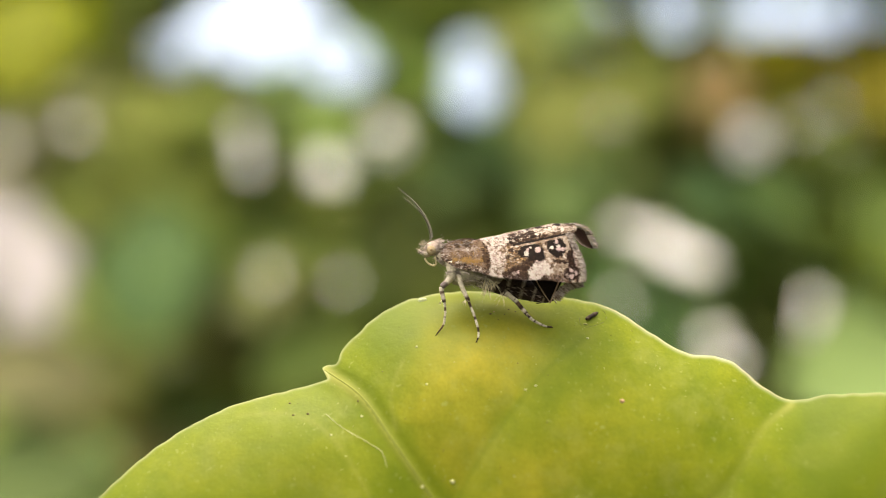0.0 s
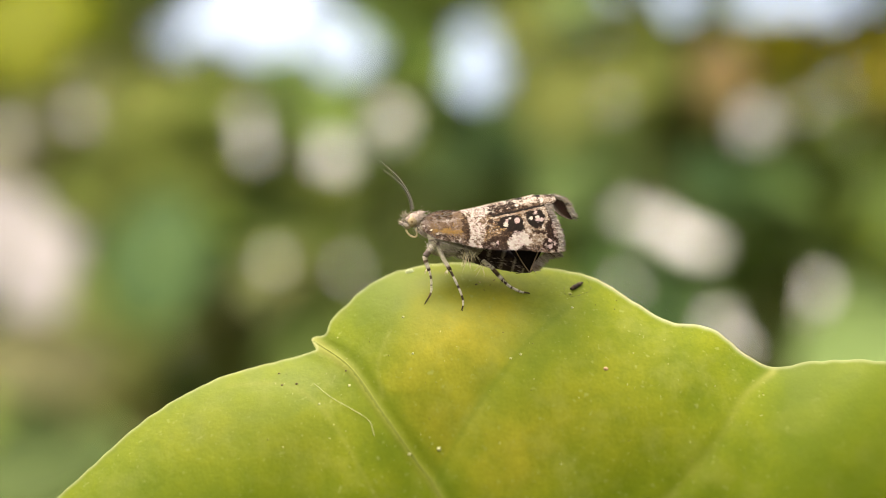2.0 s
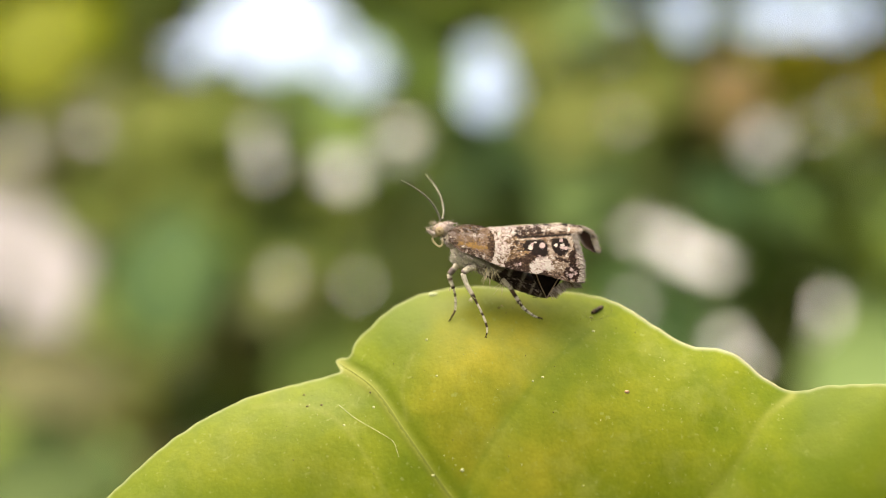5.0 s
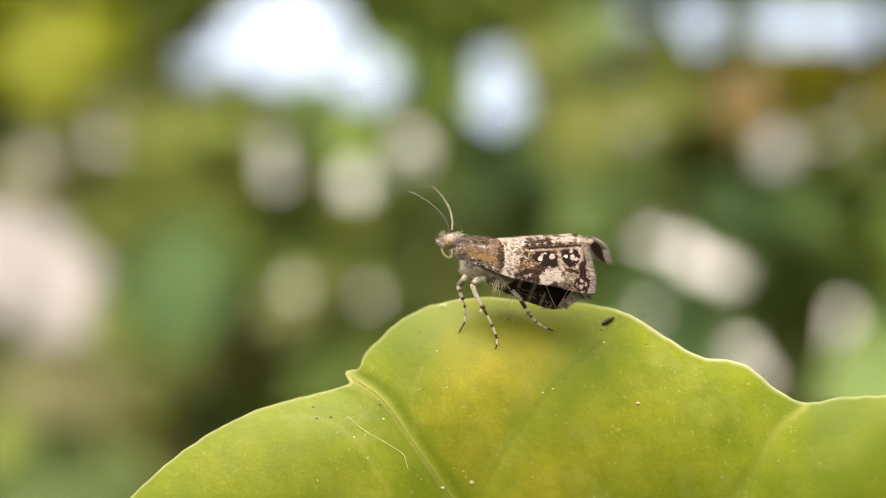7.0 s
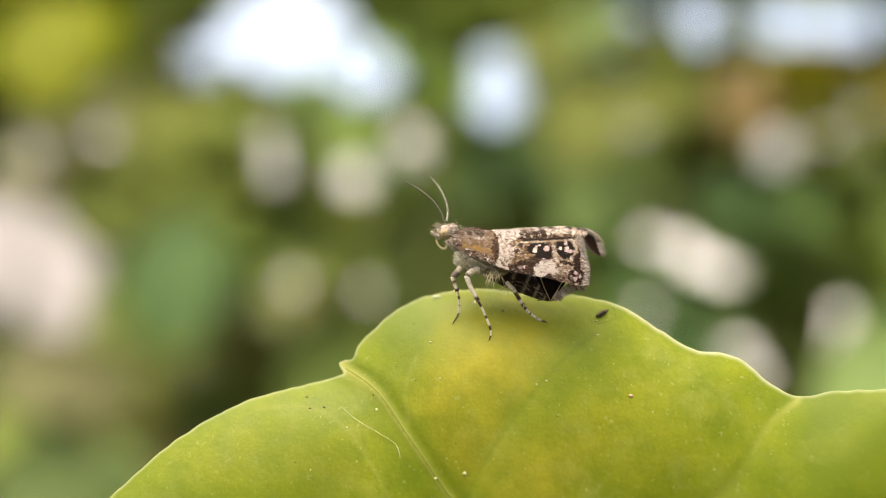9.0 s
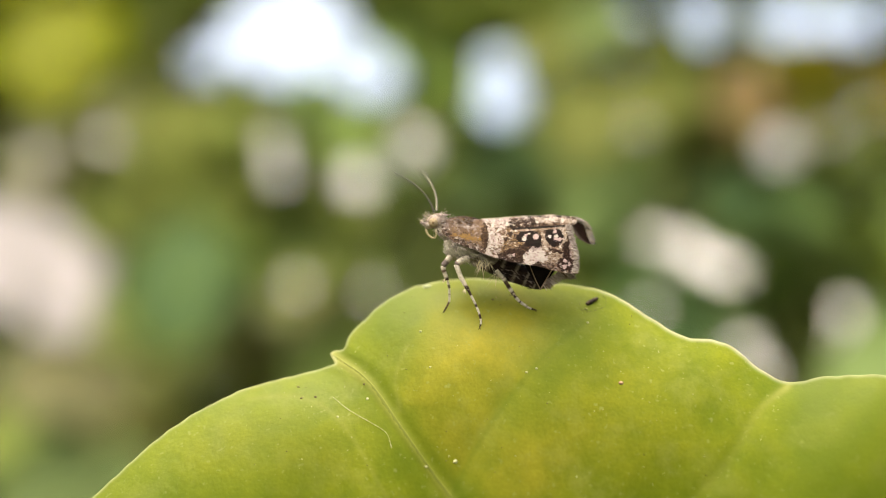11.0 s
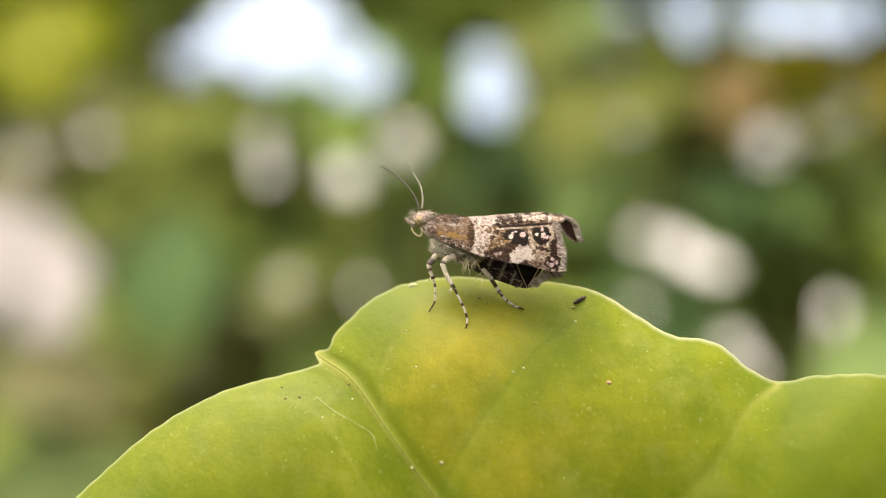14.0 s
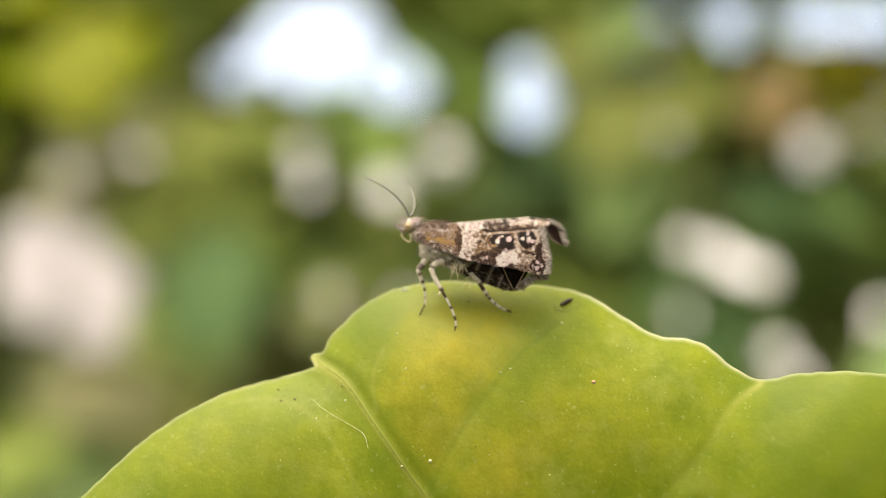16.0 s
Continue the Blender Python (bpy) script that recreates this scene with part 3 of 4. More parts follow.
def build_leg(moth, hip, upper, tibia, tarsus, widths, bands, y_hip, spurs, seed):
    """A leg whose foot stands on the blade; moves about its hip."""
    rng = np.random.default_rng(seed)
    foot = tarsus[-1]
    y_foot = foot_depth(*foot)
    total = [hip] + upper + tibia + tarsus
    lengths = np.cumsum([0] + [math.dist(a, b) for a, b in zip(total, total[1:])])
    deep = {p: y_hip + (y_foot - y_hip) * (l / lengths[-1]) ** 0.8 for p, l in zip(total, lengths)}
    three = lambda line: [(p[0], p[1], deep[p]) for p in line]
    origin = at(*hip, y_hip)
    leg = part("leg", segment(three([hip] + upper), widths[0], banded((.3, SHANK), (.36, MAUVE), (.8, SHANK), (1.0, MAUVE)), origin), BODY, moth)
    leg.matrix_basis = Matrix.Translation(origin)
    shin = segment(three([upper[-1]] + tibia), widths[1], banded(*bands[0]), origin)
    for i, j, di, dj in spurs:
        y = np.interp(j, [hip[1], foot[1]], [y_hip, y_foot])
        for _ in range(3):
            shin.hair(at(i, j, y - 0.05) - origin, at(i + di + rng.normal(0, 2), j + dj + rng.normal(0, 2), y - 0.1) - origin, 0.00004, BONE)
    part("tibia", shin, BODY, leg)
    toes = segment(three([tibia[-1]] + tarsus), [0.85 * w for w in widths[2]], banded(*bands[1]), origin, 8, 8)
    for side in (-1, 1):
        toes.hair(at(*foot, y_foot) - origin, at(foot[0] + 3 * side - 1, foot[1] + 5, y_foot) - origin, 0.00003, MAROON)
    part("tarsus", toes, BODY, leg, "tarsus banded pale and dark brown")
    LEGS.append((leg, origin, at(*foot, y_foot)))


def build_antenna(moth, seed):
    """A beaded, banded antenna from its base at the origin, bowed along its length."""
    s = Shape()
    beads, reach = 27, 105 * GRID
    count = beads * 4
    path, radii = [], []
    for k in range(count):
        t = k / (count - 1)
        path.append(Vector((11 * GRID * 4 * t * (1 - t) * (1.25 - 0.5 * t), 0, reach * t)))
        radii.append((2.1 - 1.0 * t) * GRID * (0.8 if k % 4 < 2 else 1.0))
    s.tube(path, radii, lambda t: (.028, .028, .020) if round(t * (count - 1)) % 4 < 2 else (.175, .175, .145), 7)
    return part("antenna", s, BODY, moth, "thin antenna ringed grey and brown")


def build_moth():
    rng = np.random.default_rng(11)
    moth = new("moth")
    tagged(moth, "small brown and white moth with black eyespots on the leaf", "moth")

    # thorax with its pale woolly underside
    s = Shape()
    s.ball(at(806, 428, 0.0), (44 * GRID, 0.00058, 25 * GRID), lambda p: blend(PALE, blend(FAWN, MAUVE, 0.5 + noise.noise(Vector((p[0] * 9000, 0, p[2] * 30000)))), min(max((p[2] / GRID - 58) / 14, 0), 1)), 40, 64)
    for _ in range(700):
        i, y = rng.uniform(780, 846), rng.uniform(-0.52, 0.1)
        rise = max(1 - ((i - 806) / 44) ** 2 - (y / 0.58) ** 2, 0) ** 0.5
        j = 427 - 25 * rise
        s.hair(at(i, j, y), at(i + 5, j + rng.normal(0.4, 0.5), y), 0.000022, (UMBER, TAN, FAWN, MAUVE, MAUVE, GOLD, FAWN, WHITE)[rng.integers(0, 8)])
    s.ball(at(812, 462, -0.05), (38 * GRID, 0.00062, 22 * GRID), (.150, .145, .115), 12, 20)
    s.ball(at(850, 478, -0.05), (30 * GRID, 0.00060, 16 * GRID), (.10, .09, .07), 12, 20)
    tuft(s, (800, 455, -0.6), (12, 6), (0.7, 0.7), 90, 14, (PALE, WOOL, WOOL, MAUVE), rng)
    tuft(s, (828, 472, -0.65), (14, 7), (0.8, 0.5), 80, 13, (PALE, WOOL, WOOL, MAUVE, BROWN), rng)
    tuft(s, (843, 482, -0.8), (6, 5), (-0.2, 1.0), 18, 19, (BONE, BONE, (.231, .210, .126)), rng, 0.000026)
    tuft(s, (866, 505, -0.7), (3, 3), (0.0, 1.0), 5, 18, (BONE,), rng)
    part("thorax", s, BODY, moth, "brown scaly thorax with pale woolly underside")

    # head
    s = Shape()
    s.ball(at(759, 412, -0.1), (16 * GRID, 0.00030, 12.5 * GRID), (.215, .178, .165), 12, 18)
    s.ball(at(747, 420, -0.10), (7 * GRID, 0.00014, 6 * GRID), (.284, .244, .221), 8, 12)
    tuft(s, (764, 402, -0.25), (8, 2.5), (0.98, 0.05), 90, 5, (PALE, (.320, .270, .262), (.294, .244, .238)), rng, 0.000019)
    tuft(s, (752, 404, -0.25), (5, 3), (-0.9, -0.2), 40, 5, (PALE, BONE), rng, 0.000015)
    tuft(s, (742, 402, -0.2), (1.5, 2), (-0.15, -1.0), 16, 8, (BONE, PALE), rng, 0.000014)
    tuft(s, (772, 404, -0.3), (4, 5), (0.95, 0.2), 60, 5, (PALE, PALE, (.294, .244, .238)), rng, 0.000019)
    tuft(s, (768, 425, -0.35), (5, 6), (0.7, 0.7), 70, 11, (PALE, BONE, MAUVE), rng, 0.000015)
    head = part("head", s, BODY, moth, "pale head with ruffled scales")
    s = Shape()
    s.ball(at(755.5, 414.5, -0.32), (8.6 * GRID, 0.00015, 8.4 * GRID), (.180, .148, .098), 12, 18)
    s.ball(at(755, 414, -0.455), (2.4 * GRID, 0.000025, 2.4 * GRID), (.10, .07, .04), 8, 10)
    part("eye", s, BODY, head, "ochre eye")
    for y in (-0.28, 0.02):
        s = Shape()
        way = spline([(748, 420, y), (739, 416, y), (733, 411, y)], 5)
        s.tube([at(*p) for p in way], [(4.6 - 3.6 * k / len(way)) * GRID for k in range(len(way))], PALE, 8)
        tuft(s, (741, 413, y), (4, 4), (-0.95, -0.05), 34, 5, (PALE, BONE, MAUVE), rng, 0.000021)
        part("palp", s, BODY, head)
    s = Shape()
    turns = [at(756 + 13.5 * math.cos(a) * (1 - 0.03 * k), 428 + 13 * math.sin(a), -0.2 - 0.004 * k) for k, a in enumerate(np.linspace(3.3, -0.1, 26))]
    s.tube(turns, [1.7 * GRID] * 26, (.284, .244, .136), 8)
    part("proboscis", s, HORN, head, "coiled yellowish proboscis")

    # abdomen and folded hindwing
    s = Shape()
    way = spline([(832, 472, 0.0), (870, 487, -0.1), (910, 504, -0.2), (940, 517, -0.25), (955, 524, -0.25)], 9)
    ring = lambda t: blend(DARK, (.126, .109, .092), 0.9) if (t * 7.0) % 1 < 0.22 and t > 0.15 else (.012, .008, .008)
    s.tube([at(*p) for p in way], [along([(0, 17), (.3, 21), (.7, 15), (.9, 9), (1, 3)], k / (len(way) - 1)) * GRID for k in range(len(way))], ring, 18)
    for k in range(90):
        i = rng.uniform(860, 935)
        j = 492 + 0.42 * (i - 870) + rng.normal(0, 7)
        s.hair(at(i, j, -0.55), at(i + 9, j + 4 + rng.normal(0, 3), -0.6), 0.00003, (MAUVE, DARK, DARK, BROWN)[rng.integers(0, 4)])
    part("abdomen", s, BODY, moth, "black abdomen with thin pale rings")
    s = Shape()
    for corner in ((923, 486, -0.85),):
        tip = (943, 529, -0.72)
        fold = spline([corner, (0.55 * corner[0] + 0.45 * tip[0], 0.5 * (corner[1] + tip[1]), -0.8), tip], 8)
        s.tube([at(*p) for p in fold], [0.9 * GRID] * len(fold), (.109, .080, .059), 6)
    edge = spline([(943, 529, -0.72), (953, 510, -0.85), (963, 492, -0.9)], 8)
    s.tube([at(*p) for p in edge], [1.1 * GRID] * len(edge), (.126, .092, .071), 6)
    plate = [at(914, 484, -0.74), at(972, 490, -0.85), at(960, 506, -0.80), at(943, 529, -0.70), at(930, 512, -0.66)]
    plate += [p + Vector((0, 0.00008, 0)) for p in plate]
    s.add(plate, [(0, 1, 2, 3, 4), (9, 8, 7, 6, 5), (0, 5, 6, 1), (1, 6, 7, 2), (2, 7, 8, 3), (3, 8, 9, 4), (4, 9, 5, 0)], DARK)
    part("hindwing", s, BODY, moth, "dark folded hindwing with pale edges")

    # forewings
    near = part("forewing", membrane(near_wing, near_pattern, 21), SCALES, moth, "forewing with white band, black eyespots and orange streak")
    tagged(part("scale_coat", flakes(near_wing, near_pattern, 22, 36000, 0.00009, 0.000029), SCALES, near, smooth=False), kind="stuff")
    tagged(part("wing_fringe", fringe([(988, 418, -0.35), (992, 440, -0.6), (998, 470, -0.95), (996, 497, -1.2)], (1, 0.12), 23, 1500, 11, (PALE, (.30, .285, .27), PALE, WHITE, CREAM, MAUVE), 0.000026), SCALES, near), kind="stuff")
    tagged(part("hind_fringe", fringe([(948, 520, -0.75), (960, 508, -0.8), (975, 500, -0.85), (992, 500, -0.9)], (0.8, 0.65), 24, 620, 15, (PALE, PALE, CREAM, MAUVE, TAN), 0.000022), SCALES, near), kind="stuff")
    far = part("forewing", membrane(over_wing, over_pattern, 25, 90, 16), SCALES, moth, "second forewing with a curled fringed tip")
    tagged(part("scale_coat", flakes(over_wing, over_pattern, 26, 12000, 0.00009, 0.000029), SCALES, far, smooth=False), kind="stuff")
    s = Shape()
    upper = spline([(985, 402, 0.15), (1008, 402, 0.2), (1021, 411, 0.2), (1029, 430, 0.15), (1034, 448, 0.1)], 8)
    lower = spline([(985, 417, -0.1), (999, 418, -0.1), (1005, 430, -0.05), (1014, 440, 0.0), (1031, 449, 0.08)], 8)
    grid = [[at(*(a + (b - a) * k / 4)) for k in range(5)] for a, b in zip(upper, lower)]
    flat = [p for row in grid for p in row] + [p + Vector((0, 0.00004, 0)) for row in grid for p in row]
    n = len(grid) * 5
    quads = [q for r in range(len(grid) - 1) for k in range(4) for q in ((r * 5 + k, r * 5 + k + 1, r * 5 + k + 6, r * 5 + k + 5), (n + r * 5 + k, n + r * 5 + k + 5, n + r * 5 + k + 6, n + r * 5 + k + 1))]
    hue = [(TAN, SEPIA, MAROON, SEPIA, CREAM)[k % 5] for k in range(len(flat))]
    s.points, s.faces, s.tints = [tuple(p) for p in flat], quads, [blend(c, BROWN, 0.4 * rng.random()) for c in hue]
    for rim, wide in ((upper[8:], 1.5), (lower[6:], 1.2)):
        s.tube([at(p[0], p[1], p[2] - 0.02) for p in rim], [wide * GRID * (1 - 0.6 * k / len(rim)) for k in range(len(rim))], CREAM, 6)
    part("wing_tip", s, SCALES, far)
    tagged(part("wing_fringe", fringe([(1000, 402, 0.15), (1020, 411, 0.15), (1028, 430, 0.12), (1033, 446, 0.1)], (1, 0.25), 27, 420, 12, (PALE, PALE, WHITE, BONE, BROWN), 0.000024), SCALES, far), kind="stuff")

    # legs
    build_leg(moth, (782, 444), [(787, 462), (787, 472), (773, 490)], [(775, 500), (781, 515)], [(784, 527), (785, 540), (784, 554), (775, 571)],
              [(12.5, 11.5, 8.5, 7), (6.4, 5.4, 4.4), (3.4, 3.2, 3.0, 2.8, 1.6)], [((.35, SHANK), (.5, TAN), (.8, SHANK), (1, BROWN)), ((.15, SHANK), (.27, BROWN), (.45, SHANK), (.55, BROWN), (.75, SHANK), (.85, TAN), (1, BROWN))],
              -0.30, [(776, 512, -3, 8)], 31)
    build_leg(moth, (818, 476), [(807, 479), (796, 487)], [(804, 508), (817, 530)], [(827, 549), (836, 569), (840, 585), (838, 596)],
              [(9.5, 8.5, 7), (6.4, 5.6, 4.6), (3.6, 3.3, 3.2, 2.8, 1.6)], [((.3, SHANK), (.38, TAN), (.62, SHANK), (.72, TAN), (.9, SHANK), (1, BROWN)), ((.1, BROWN), (.3, SHANK), (.42, BROWN), (.58, SHANK), (.66, BROWN), (.85, SHANK), (1, BROWN))],
              -0.55, [(812, 527, 6, 3), (812, 529, -2, 9)], 32)
    build_leg(moth, (866, 497), [(874, 506), (879, 510)], [(887, 523), (897, 538)], [(905, 548), (914, 555), (925, 562), (938, 566)],
              [(5, 5.5, 5), (5.4, 5, 4.6), (4.2, 4.0, 3.6, 3.0, 1.8)], [((.2, SHANK), (.45, TAN), (.6, BROWN), (.8, SHANK), (1, BROWN)), ((.1, BROWN), (.32, SHANK), (.42, BROWN), (.62, SHANK), (.68, TAN), (.8, SHANK), (1, BROWN))],
              -0.62, [(896, 535, 4, 6)], 33)
    return moth, build_antenna(moth, 41), build_antenna(moth, 42)


moth, antenna_near, antenna_far = build_moth()

# ---- the shrub behind ----
# The shrub's face is placed to fit the first eye's view, on the leaf's grid: units across and down, each 1/2108 of the
# distance.
# Openings in the foliage: middle across, middle down, half width, half height, share dimmed by small added leaves.
OPENINGS_HIGH = [(470, 8, 90, 46, .22), (385, 45, 50, 38, .1), (604, 114, 48, 38, .2), (545, 70, 48, 42, .22), (452, 90, 60, 28, .1), (305, 92, 28, 24, .4), (833, 102, 29, 30, .15), (841, 162, 40, 34, .2),
                 (1195, 18, 30, 36, .15), (1330, 22, 44, 28, .3), (1400, 28, 38, 24, .1), (1465, 28, 28, 30, .1), (1550, 12, 16, 24, .4), (182, 38, 9, 12, .2), (205, 68, 6, 6, .2)]
OPENINGS_LOW = [(430, 232, 13, 13, 0), (435, 259, 11, 11, 0), (441, 287, 13, 14, 0), (580, 298, 22, 22, 0), (684, 243, 25, 24, 0), (1326, 247, 27, 26, 0), (138, 222, 13, 13, .1), (6, 255, 20, 18, 0),
                (475, 487, 10, 10, 0), (646, 396, 11.5, 11.5, 0), (1420, 220, 9, 10, 0), (420, 572, 7, 8, 0), (555, 492, 8, 8, 0), (1438, 540, 11, 19, 0), (1432, 585, 8, 10, 0), (1262, 602, 16, 15, 0), (1292, 640, 16, 14, 0),
                (1108, 402, 15, 14, .25), (1160, 428, 19, 18, .2), (1195, 447, 17, 16, .1), (1232, 462, 18, 17, 0), (1268, 478, 9, 9, 0),
                (15, 400, 52, 44, .1), (66, 468, 56, 52, 0), (-65, 430, 60, 100, 0), (48, 540, 56, 36, .1),
                # chinks
                (1330, 385, 9, 9, 0), (1460, 425, 8, 8, 0), (1500, 250, 8, 8, 0), (1150, 325, 7, 7, 0), (540, 205, 8, 8, 0), (330, 250, 5, 5, 0),
                (365, 400, 7, 7, 0), (560, 395, 7, 7, 0), (300, 640, 5, 5, 0), (225, 690, 5, 5, 0), (1385, 480, 8, 8, 0), (945, 95, 8, 8, 0), (1080, 205, 9, 9, 0), (1010, 40, 9, 9, 0), (940, 240, 8, 8, 0), (120, 640, 5, 5, 0),
                (1214, 570, 9, 9, 0), (1503, 333, 8, 8, 0), (1477, 188, 8, 8, 0), (1056, 333, 7, 7, 0), (1098, 528, 11, 11, 0), (603, 499, 9, 9, 0), (1377, 458, 8, 8, 0), (1397, 98, 8, 8, 0)]
# Leaf tones, matched to the view: pigment, and the places of the plan (across, down, spread) where it is put
LEAF_TONES = {
    "yellow_green": ((0.128, 0.155, -0.004), [(40, 60, 75), (1555, 390, 60), (95, 120, 45)]),
    "light_olive": ((0.152, 0.185, 0.044), [(270, 230, 60), (590, 400, 46), (612, 448, 40), (135, 350, 55), (180, 240, 50), (300, 350, 50), (230, 300, 65), (200, 620, 85), (300, 160, 45), (1120, 150, 60), (1420, 230, 50), (1520, 230, 45), (1220, 105, 50), (330, 470, 50), (930, 60, 60), (1040, 60, 50), (1000, 140, 80), (1060, 235, 60), (1150, 190, 50), (60, 690, 65), (235, 640, 65), (300, 600, 40), (1220, 150, 45)]),
    "pale": ((0.200, 0.205, 0.100), [(100, 290, 55), (150, 175, 40), (130, 225, 75), (30, 270, 50), (60, 640, 80), (80, 690, 55), (200, 650, 50), (1050, 290, 50), (40, 260, 45), (475, 480, 40), (420, 570, 45)]),
    "pale_green": ((0.150, 0.225, 0.082), [(1050, 380, 50), (1015, 420, 50), (1530, 640, 85), (1470, 690, 50), (60, 840, 80), (1000, 335, 68), (1060, 290, 55), (1250, 540, 40), (960, 200, 60), (1025, 140, 50)]),
    "green": ((0.080, 0.148, 0.054), [(275, 420, 60), (265, 520, 65), (1150, 600, 50), (1100, 540, 45), (1180, 540, 45)]),
    "mid_green": ((0.110, 0.170, 0.040), [(680, 335, 45), (550, 200, 55), (720, 60, 55), (770, 110, 50), (1450, 320, 55), (640, 470, 40), (400, 470, 50), (1300, 480, 50), (520, 420, 45), (1050, 260, 50)]),
    # Dark tones put shade into the pigment; some pale ones stand for glints.
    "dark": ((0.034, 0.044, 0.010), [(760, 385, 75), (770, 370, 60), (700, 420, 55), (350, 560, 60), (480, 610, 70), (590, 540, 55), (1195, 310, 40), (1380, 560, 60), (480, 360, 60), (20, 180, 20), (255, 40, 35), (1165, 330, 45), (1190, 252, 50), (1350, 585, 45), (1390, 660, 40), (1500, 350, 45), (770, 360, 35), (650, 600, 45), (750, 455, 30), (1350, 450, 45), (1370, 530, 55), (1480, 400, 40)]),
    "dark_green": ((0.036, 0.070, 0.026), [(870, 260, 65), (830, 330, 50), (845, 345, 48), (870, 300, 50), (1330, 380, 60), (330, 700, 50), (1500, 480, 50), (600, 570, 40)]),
    "brown": ((0.108, 0.080, 0.034), [(150, 735, 45), (390, 650, 45), (1250, 190, 38), (235, 800, 55), (1262, 182, 34)]),
    "ochre": ((0.115, 0.105, 0.006), [(1540, 150, 60), (1340, 140, 55), (1450, 135, 55)]),
}


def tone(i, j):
    """Pigment of the leaves at a place of the plan, painted shade included."""
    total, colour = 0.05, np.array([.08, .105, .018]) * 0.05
    for pigment, places in LEAF_TONES.values():
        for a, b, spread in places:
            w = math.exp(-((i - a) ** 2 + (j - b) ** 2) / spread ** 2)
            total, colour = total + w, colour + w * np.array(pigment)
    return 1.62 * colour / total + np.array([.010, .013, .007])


def leaf_template(rows=6):
    """A pointed, folded leaf of length 1 along x."""
    pts, faces = [], []
    for k in range(rows + 1):
        t = k / rows
        w = 0.30 * math.sin(math.pi * t ** 0.8) ** 0.8 + 0.004
        droop = -0.22 * t * t
        pts += [(t, -w, droop + 0.25 * w), (t, 0, droop), (t, w, droop + 0.25 * w)]
    for k in range(rows):
        for c in range(2):
            a = 3 * k + c
            faces.append((a, a + 3, a + 4, a + 1))
    return np.array(pts), faces


def foliage(seed, tries, near, far, small, large, spread):
    """Leaves of a hedge that leaves its openings free as the first eye sees them."""
    rng = np.random.default_rng(seed)
    base, base_faces = leaf_template()
    gaps = np.array(OPENINGS_HIGH + OPENINGS_LOW, float)[:, :4]
    points, faces, tints = [], [], []
    ring = [g for g in gaps for _ in range(90)]
    for k in range(tries + len(ring)):
        depth = rng.uniform(near, far)
        i, j = rng.uniform(784 - 1100 * spread, 784 + 1100 * spread), rng.uniform(441 - 720 * spread, 441 + 760 * spread)
        size = rng.uniform(small, large)
        if k % 4 == 3:
            j = rng.uniform(900, 441 + 2300)
        if k >= tries:
            g, a, q = ring[k - tries], rng.uniform(0, 2 * math.pi), rng.uniform(14, 50)
            i, j, size = g[0] + (g[2] + q) * math.cos(a), g[1] + (g[3] + q) * math.sin(a), size * rng.uniform(0.3, 0.9)
        closest = np.min(np.hypot((gaps[:, 0] - i) / (gaps[:, 2] + 60), (gaps[:, 1] - j) / (gaps[:, 3] + 60)))
        if closest < 1.5:
            size *= 0.35 + 0.2 * rng.random()
        turn = (Euler((rng.normal(0.95, 0.4), rng.normal(0.0, 0.45), 0)).to_matrix() @ Euler((0, 0, rng.uniform(0, 2 * math.pi))).to_matrix())
        m = np.array(turn)
        p = (base * size) @ m.T
        p = p - p.mean(0) + np.array([(i - 784) * UNIT * depth, depth, (441 - j) * UNIT * depth])
        pi, pj = plan(p)
        inside = (((pi[:, None] - gaps[:, 0]) / gaps[:, 2]) ** 2 + ((pj[:, None] - gaps[:, 1]) / gaps[:, 3]) ** 2) < 1
        if inside.any():
            continue
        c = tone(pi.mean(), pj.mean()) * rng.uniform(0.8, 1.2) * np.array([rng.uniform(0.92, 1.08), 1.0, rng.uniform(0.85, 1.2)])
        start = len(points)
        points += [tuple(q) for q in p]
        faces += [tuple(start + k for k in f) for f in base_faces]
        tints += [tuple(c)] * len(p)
    s = Shape()
    s.points, s.faces, s.tints = points, faces, tints
    return s


def veil():
    """Small leaves added deep in the openings to dim the sky and wall that show through in part."""
    rng = np.random.default_rng(19)
    base, base_faces = leaf_template(4)
    s = Shape()
    for a, b, ra, rb, share in OPENINGS_HIGH + OPENINGS_LOW:
        cover, whole = 0.0, -math.log(1 - share) * math.pi * ra * rb
        while cover < whole:
            angle, out, depth, size = rng.uniform(0, 2 * math.pi), rng.random() ** 0.5, rng.uniform(1.15, 1.4), rng.uniform(0.008, 0.02)
            m = np.array(Euler((rng.normal(0.95, 0.4), rng.normal(0.0, 0.45), 0)).to_matrix() @ Euler((0, 0, rng.uniform(0, 6.28))).to_matrix())
            i, j = a + ra * out * math.cos(angle), b + rb * out * math.sin(angle)
            v = (base * size) @ m.T
            s.add(v - v.mean(0) + np.array([(i - 784) * UNIT * depth, depth, (441 - j) * UNIT * depth]), base_faces, tuple(np.array((.12, .15, .05)) * rng.uniform(0.6, 1.2)))
            cover += 0.30 * (size / depth / UNIT) ** 2
    return s


